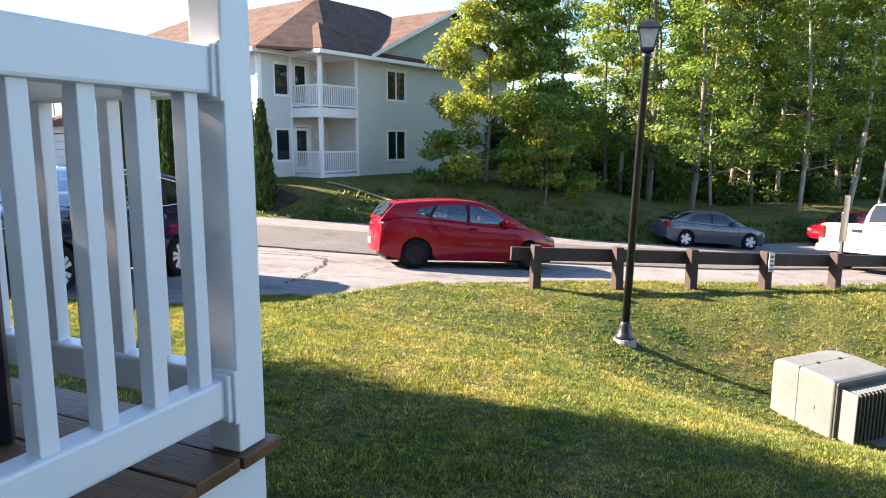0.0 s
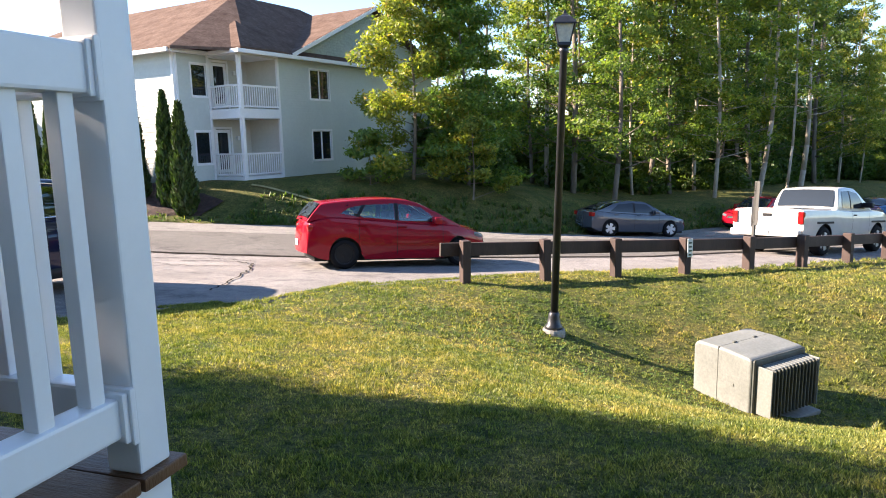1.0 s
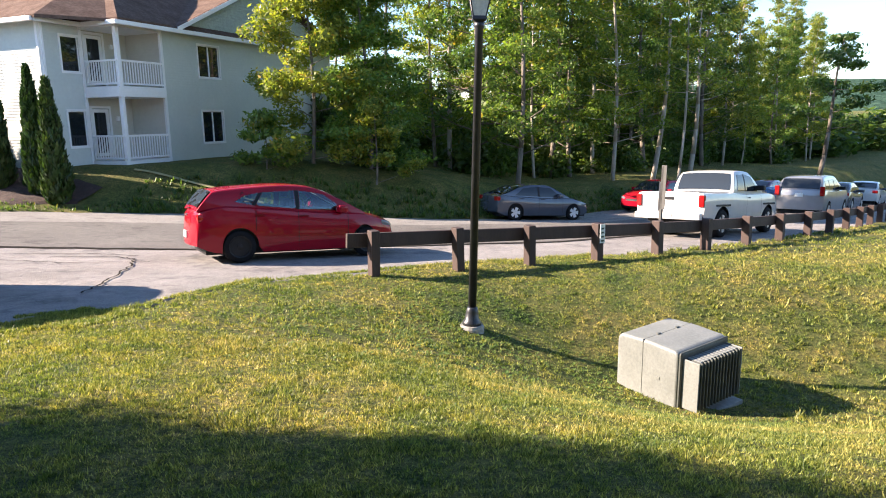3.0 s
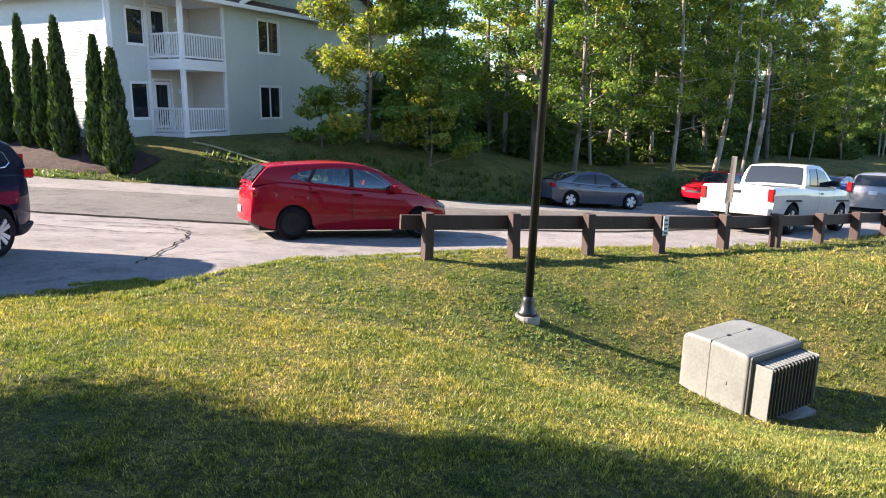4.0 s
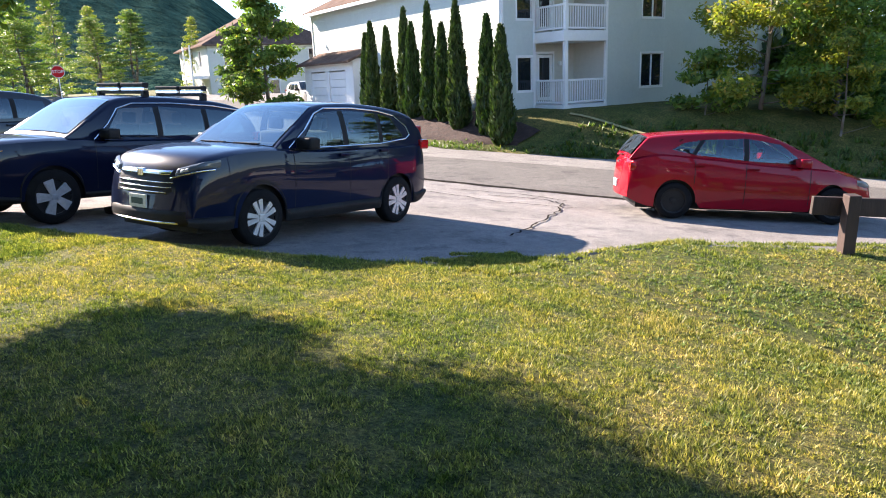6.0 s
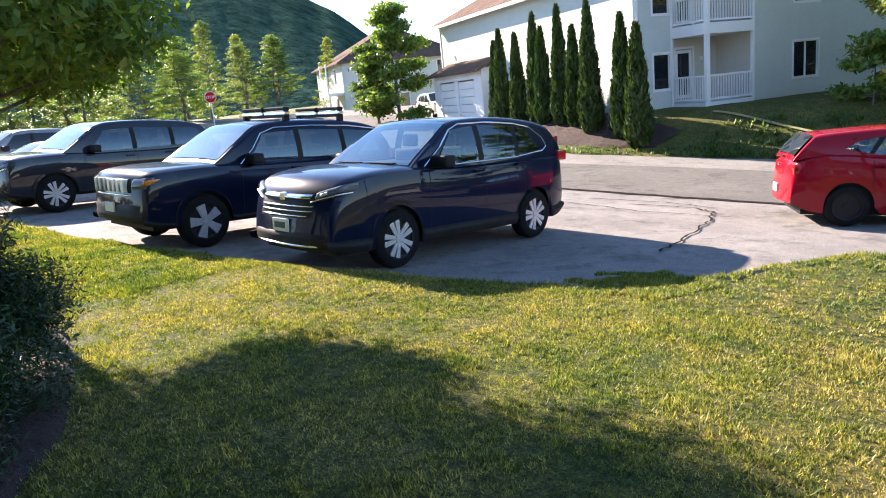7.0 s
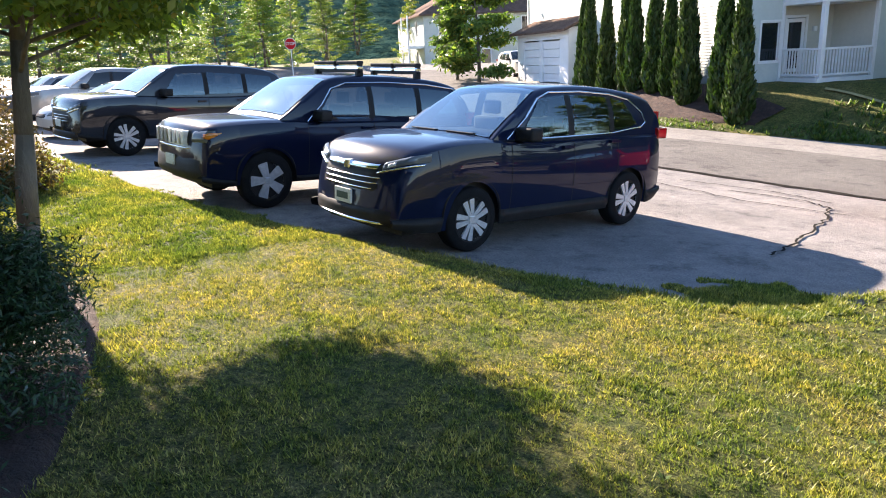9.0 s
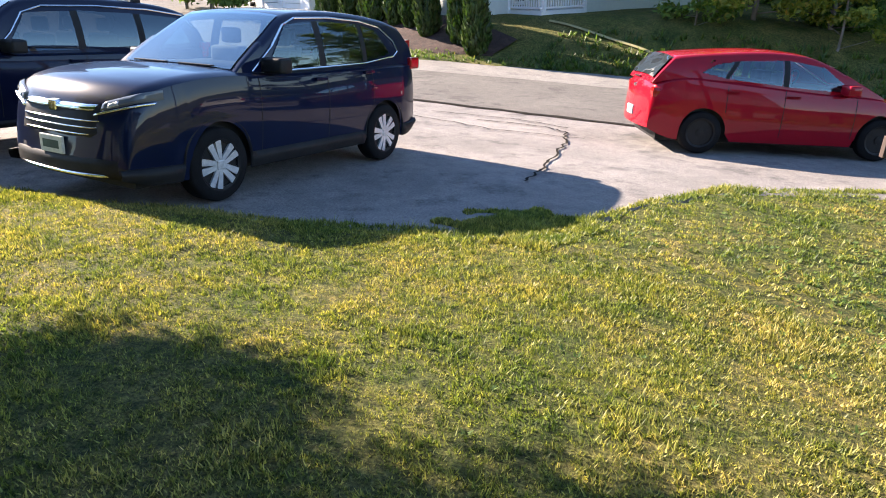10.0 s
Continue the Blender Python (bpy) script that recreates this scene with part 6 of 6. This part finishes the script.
for x, y, k in ((-14.9, 2.6, 1.1), (-16.2, 3.3, 0.9), (-17.8, 2.9, 1.2), (-19.6, 3.2, 1.0), (-21.6, 2.8, 1.3), (-24.0, 3.0, 1.1), (-12.6, 2.3, 0.8), (-21.9, 2.9, 1.5), (-24.5, 3.8, 1.4), (-29.0, 3.9, 2.0), (-27.0, 3.1, 1.9), (-31.5, 4.0, 2.2), (-18.5, 3.7, 1.1), (-34.0, 3.4, 2.4)):
    copy_thing(barberry, pose(x, y, lawn_z(x, y), 0, 0, x * 70)).scale = (k, k, k)

# ---- further houses, sign, hill ----
def far_house(x, y, z, turn, lx, ly, eave, ridge, label):
    h = thing("apartment_house", pose(x, y, z, 0, 0, turn), label, "house")
    for p, q in (((0, 0), (lx, 0)), ((lx, 0), (lx, ly)), ((lx, ly), (0, ly)), ((0, ly), (0, 0))):
        holes = []
        length = math.hypot(q[0] - p[0], q[1] - p[1])
        for k in range(int(length // 4)):
            for lo in (1.0, 3.8):
                holes.append((1.4 + 4 * k, 2.3 + 4 * k, lo, lo + 1.4))
        part("wall", lap_wall(p, q, 0, eave, holes, 0.2), M_SIDING, h)
        for a, b, lo, hi in holes:
            wall_window(h, p, q, a, b, lo, hi, 1)
    o = 0.5
    yc = ly / 2
    hip = min(4.0, lx / 3)
    for pts in ([(-o, -o, eave), (lx + o, -o, eave), (lx - hip, yc, ridge), (hip, yc, ridge)], [(lx + o, ly + o, eave), (-o, ly + o, eave), (hip, yc, ridge), (lx - hip, yc, ridge)],
                [(-o, ly + o, eave), (-o, -o, eave), (hip, yc, ridge)], [(lx + o, -o, eave), (lx + o, ly + o, eave), (lx - hip, yc, ridge)]):
        part("roof", roof_plane(pts), M_ROOF, h)
    b = part("balcony", box((lx - 3.4, -1.5, 2.7), (lx - 0.2, 0, 2.95)), M_TRIM, h)
    for z0, z1 in ((3.05, 3.12), (3.85, 3.95)):
        part("rail", box((lx - 3.4, -1.5, z0), (lx - 0.2, -1.42, z1)), M_TRIM, b)
    bm = bmesh.new()
    for k in range(20):
        add_box(bm, (lx - 3.35 + k * 0.16, -1.48, 3.1), (lx - 3.31 + k * 0.16, -1.44, 3.87))
    tagged(part("balusters", bm, M_TRIM, b), kind="stuff")
    for px in (lx - 3.35, lx - 0.3):
        part("post", box((px, -1.5, -0.3), (px + 0.12, -1.38, eave)), M_TRIM, b)
    return h


far_house(-66, 47, 0.2, -25, 13, 12, 5.6, 9.0, "far white apartment house with a brown hipped roof")
far_house(-52, 56, 0.2, -25, 12, 12, 6.0, 9.6, "white apartment house beyond the trees")
far_house(3.5, 58, -0.5, 20, 14, 10, 5.6, 8.5, "apartment house hidden behind the wood")

stop = thing("stop_sign", pose(-46, 24.0, road_z(-46, 24.0), 0, 0, 62), "red octagonal stop sign on a metal post", "road sign")
part("post", box((-0.03, -0.03, 0), (0.03, 0.03, 2.3), 0.004), M_ALLOY, stop)
M_SIGN = paint("sign_red", (0.45, 0.02, 0.025), 0.4, 0, 0.1)
bm = lathe([(0.0, 0.0), (0.40, 0.0), (0.40, 0.012), (0.0, 0.012)], 8, "Y")
bmesh.ops.transform(bm, matrix=Matrix.Translation((0, -0.05, 2.15)) @ Matrix.Rotation(radians(22.5), 4, "Y"), verts=bm.verts)
part("border", bm, M_PLATE, stop)
bm = lathe([(0.0, 0.0), (0.37, 0.0), (0.37, 0.008), (0.0, 0.008)], 8, "Y")
bmesh.ops.transform(bm, matrix=Matrix.Translation((0, -0.056, 2.15)) @ Matrix.Rotation(radians(22.5), 4, "Y"), verts=bm.verts)
part("face", bm, M_SIGN, stop)
txt = bpy.data.curves.new("stop_text", "FONT")
txt.body, txt.size, txt.align_x, txt.align_y, txt.extrude = "STOP", 0.27, "CENTER", "CENTER", 0.003
tob = new("lettering", txt)
tob.data.materials.append(M_PLATE)
tob.parent = stop
tob.matrix_local = pose(0, -0.062, 2.15, 90, 0, 0)

# a blue bin and a pale timber barrier down the road
M_BLUE = surface("blue_plastic", (0.02, 0.09, 0.26), (0.03, 0.13, 0.34), 3, 0.5, bumpy=0.05)
bx, by = 15.4, 33.6
bin_ob = thing("recycling_bin", pose(bx, by, road_z(bx, by), 0, 0, 40), "blue plastic recycling bin with a lid by the road", "bin")
bm = bmesh.new()
lower = [bm.verts.new((sx * 0.34, sy * 0.34, 0.06)) for sx, sy in ((-1, -1), (1, -1), (1, 1), (-1, 1))]
upper = [bm.verts.new((sx * 0.43, sy * 0.43, 1.05)) for sx, sy in ((-1, -1), (1, -1), (1, 1), (-1, 1))]
bm.faces.new(lower[::-1])
bm.faces.new(upper)
for k in range(4):
    bm.faces.new((lower[k], lower[(k + 1) % 4], upper[(k + 1) % 4], upper[k]))
bmesh.ops.bevel(bm, geom=list(bm.edges), offset=0.03, segments=2, affect="EDGES")
part("bin_body", bm, M_BLUE, bin_ob)
part("lid", box((-0.46, -0.46, 1.05), (0.46, 0.46, 1.13), 0.03), M_BLUE, bin_ob)
for y in (-0.3, 0.3):
    part("wheel", tube((-0.36, y - 0.04, 0.11), (-0.36, y + 0.04, 0.11), 0.11, 0.11, 14), M_TYRE, bin_ob)
barrier = thing("timber_barrier", pose(14.0, 33.4, road_z(14.0, 33.4), 0, 0, 15), "low pale timber barrier with a sloping rail", "barrier")
for x, h in ((-0.9, 0.45), (0.75, 0.95)):
    part("post", box((x - 0.07, -0.07, -0.2), (x + 0.07, 0.07, h), 0.01), M_PALEBARK, barrier)
part("rail", box((-1.0, -0.09, 0.0), (1.0, -0.072, 0.14), 0.005, Matrix.Translation((0, 0, 0.5)) @ Matrix.Rotation(radians(-16), 4, "Y")), M_PALEBARK, barrier)

# road sign on a post seen from behind, beside the fence
rsx, rsy = 3.95, 15.3
rsign = thing("road_sign", pose(rsx, rsy, road_z(rsx, rsy), 0, 2.5, 38), "narrow grey metal sign panels on a post behind the fence", "road sign")
part("post", box((-0.03, -0.03, -0.2), (0.03, 0.03, 1.9), 0.005), M_GREYSIGN, rsign)
part("panel", box((-0.03, -0.10, 0.95), (-0.015, 0.03, 1.92), 0.004), M_GREYSIGN, rsign)
part("panel", box((0.032, -0.02, 0.9), (0.045, 0.11, 1.55), 0.004), M_BLACK, rsign)


def ridge(name, label, pts, material):
    """A long wooded ridge far off: rows of foot, slope and crest."""
    rows = []
    n = 120
    for k in range(n + 1):
        f = k / n
        a = pts[0][0] + (pts[1][0] - pts[0][0]) * f
        r0, r1, h = pts[2]
        hh = h * (0.75 + 0.25 * math.sin(f * 5 + 0.6)) * (0.04 + 0.96 * math.sin(min(1, f * 1.1 + 0.02) * math.pi) ** 0.6) + 3 * noise.noise((f * 30, 1, 0))
        row = []
        for j in range(14):
            g = j / 13
            r = r0 + (r1 - r0) * g
            row.append((math.cos(a) * r, math.sin(a) * r, -6 + hh * math.sin(g * math.pi / 2) + 0.9 * noise.noise((f * 60, g * 18, 4)) * min(1, g * 5)))
        rows.append(row)
    return tagged(part(name, grid(rows), material, smooth_shade=True), label, "hill", kind="structure")


ridge("backdrop_hill", "wooded hillside beyond the houses", ((radians(137), 0), (radians(205), 0), (230, 640, 150)), M_HILL)
ridge("backdrop_ridge", "distant blue-green wooded ridge", ((radians(40), 0), (radians(112), 0), (700, 1500, 75)), M_HILL)

# trees at the far end of the car park
for k, (x, y, s) in enumerate([(-70, 32, 0.62), (-64, 37, 0.55), (-78, 40, 0.7), (-60, 44, 0.5), (-84, 30, 0.7), (-75, 22, 0.7), (-90, 18, 0.75), (-68, 15, 0.6), (-95, 8, 0.8), (-80, 4, 0.7), (-60, 6, 0.5), (-100, 34, 0.85),
                               (-72, 27, 0.55), (-88, 45, 0.8), (-58, 12, 0.45), (-54, 2, 0.5), (-48, -2, 0.5)]):
    t = copy_thing(WOOD[(0, 1, 2, 1)[k % 4]], pose(x, y, 0.3, 0, 0, k * 77))
    t.scale = (s * 1.15, s * 1.15, s)
for k, (x, y, s) in enumerate([(-50, 5, 2.2), (-52, 9, 2.6), (-54, 13, 2.4), (-56, 17, 2.8), (-57, 22, 2.4), (-58, 26, 2.6), (-57, 31, 2.2), (-47, 2, 2.0), (-44, 0, 1.8), (-60, 36, 2.4)]):
    for j in range(2):
        u, v = x + 2.2 * j, y + 2.0 - 1.5 * j
        t = copy_thing(WOOD[(0, 2, 0)[(k + j) % 3]], pose(u, v, road_z(u, v) - 0.1, 0, 0, k * 50 + j * 120))
        t.scale = (s * 0.34, s * 0.34, s * (0.17 - 0.03 * j))
make_tree("linden_tree", "full green garden tree in front of the far house", pose(-34.5, 30.5, road_z(-34.5, 30.5)), 7.2, 0.13, 1.1, 0.12, 11000, 0.14, M_BARK, M_LEAF, 71, (0.1, 0), 0.30, 14)
make_tree("spruce_tree", "dark conifer beside the garden tree", pose(-36.3, 30.3, road_z(-36.3, 30.3)), 5.0, 0.11, 0.9, 0.10, 6000, 0.13, M_BARK, M_LEAF3, 72, (0, 0), 0.30, 16)


# ---- grass blades on the lawn that the camera passes ----
def blades(name, label, count, x_lo, x_hi, y_lo, y_hi, h_lo, h_hi, w, seed, keep):
    rng = np.random.default_rng(seed)
    tufts = count // 7
    cx, cy = rng.uniform(x_lo, x_hi, tufts), rng.uniform(y_lo, y_hi, tufts)
    lush = np.repeat(np.array([0.80 + 0.70 * max(-0.25, noise.noise((a * 2.2, b * 2.2, 8))) for a, b in zip(cx, cy)]) * rng.uniform(0.7, 1.3, tufts), 7)
    xs = np.repeat(cx, 7) + rng.normal(size=tufts * 7) * 0.018
    ys = np.repeat(cy, 7) + rng.normal(size=tufts * 7) * 0.018
    ok = np.array([keep(x, y) for x, y in zip(xs, ys)])
    xs, ys, lush = xs[ok], ys[ok], lush[ok]
    zs = np.array([ground_z(x, y) if y < lerp_table(NEAR_EDGE, x) - 0.1 else road_z(x, y) for x, y in zip(xs, ys)]) - 0.004
    n = len(xs)
    a = rng.random(n) * 2 * math.pi
    h = rng.uniform(h_lo, h_hi, n) * lush
    tilt = h * rng.uniform(0.2, 1.0, n)
    b = a + rng.normal(size=n) * 0.8 + 1.57
    o = np.stack([xs, ys, zs], 1)
    s = np.stack([np.cos(a), np.sin(a), 0 * a], 1) * (w * rng.uniform(0.7, 1.3, n))[:, None]
    e = o + np.stack([np.cos(b) * tilt, np.sin(b) * tilt, h], 1)
    v = np.stack([o - s, o + s, e], 1).reshape(-1, 3)
    me = bpy.data.meshes.new(name)
    me.vertices.add(3 * n)
    me.vertices.foreach_set("co", v.astype(np.float32).ravel())
    me.loops.add(3 * n)
    me.loops.foreach_set("vertex_index", np.arange(3 * n, dtype=np.int32))
    me.polygons.add(n)
    me.polygons.foreach_set("loop_start", np.arange(0, 3 * n, 3, dtype=np.int32))
    me.materials.append(M_BLADES)
    me.update(calc_edges=True)
    return tagged(new(name, me), label, "grass", kind="stuff")


on_lawn = lambda x, y: y < lerp_table(NEAR_EDGE, x) + 0.05 + 0.30 * noise.noise((x * 1.7, y * 1.7, 2)) + 0.16 * noise.noise((x * 6, y * 6, 3)) and ((x + 7.7) / 2.9) ** 2 + ((y - bed_line(x)) / 1.05) ** 2 > 0.92
blades("grass", "short lawn of green and straw-coloured blades", 520000, -9, 4, 1.2, 7.0, 0.014, 0.037, 0.0042, 1, on_lawn)
blades("grass", "short lawn of green and straw-coloured blades", 300000, -12, 9, 6.0, 14.5, 0.02, 0.048, 0.0065, 2, on_lawn)
blades("grass", "rough grass along the fence", 50000, 3, 16, 5.0, 24, 0.05, 0.10, 0.011, 3, on_lawn)
blades("grass", "lawn between the yew and the parked cars", 130000, -15, -8.7, 2.2, 6.0, 0.02, 0.05, 0.0065, 5, on_lawn)
blades("grass", "grass along the edge of the car park", 25000, -26, -14, 1.5, 6.0, 0.05, 0.10, 0.010, 4, on_lawn)
by_edge = lambda x, y: abs(y - lerp_table(NEAR_EDGE, x) + 0.02 - 0.15 * noise.noise((x * 1.9, y * 1.9, 4))) < 0.17
blades("grass", "ragged tufts along the edge of the asphalt", 170000, -9, -3.4, 6.0, 10.6, 0.025, 0.075, 0.006, 6, by_edge)
blades("grass", "ragged tufts along the edge of the asphalt", 130000, -4.2, 2.5, 9.8, 14.4, 0.025, 0.075, 0.0065, 7, by_edge)
weedy = lambda x, y: ((x + 5.12) / 0.7) ** 2 + ((y - 7.62) / 0.7) ** 2 < 0.75 + 0.9 * noise.noise((x * 3.5, y * 3.5, 1))
blades("grass", "weeds growing over the corner of the asphalt", 60000, -6.2, -4.4, 7.0, 9.0, 0.02, 0.06, 0.007, 8, weedy)
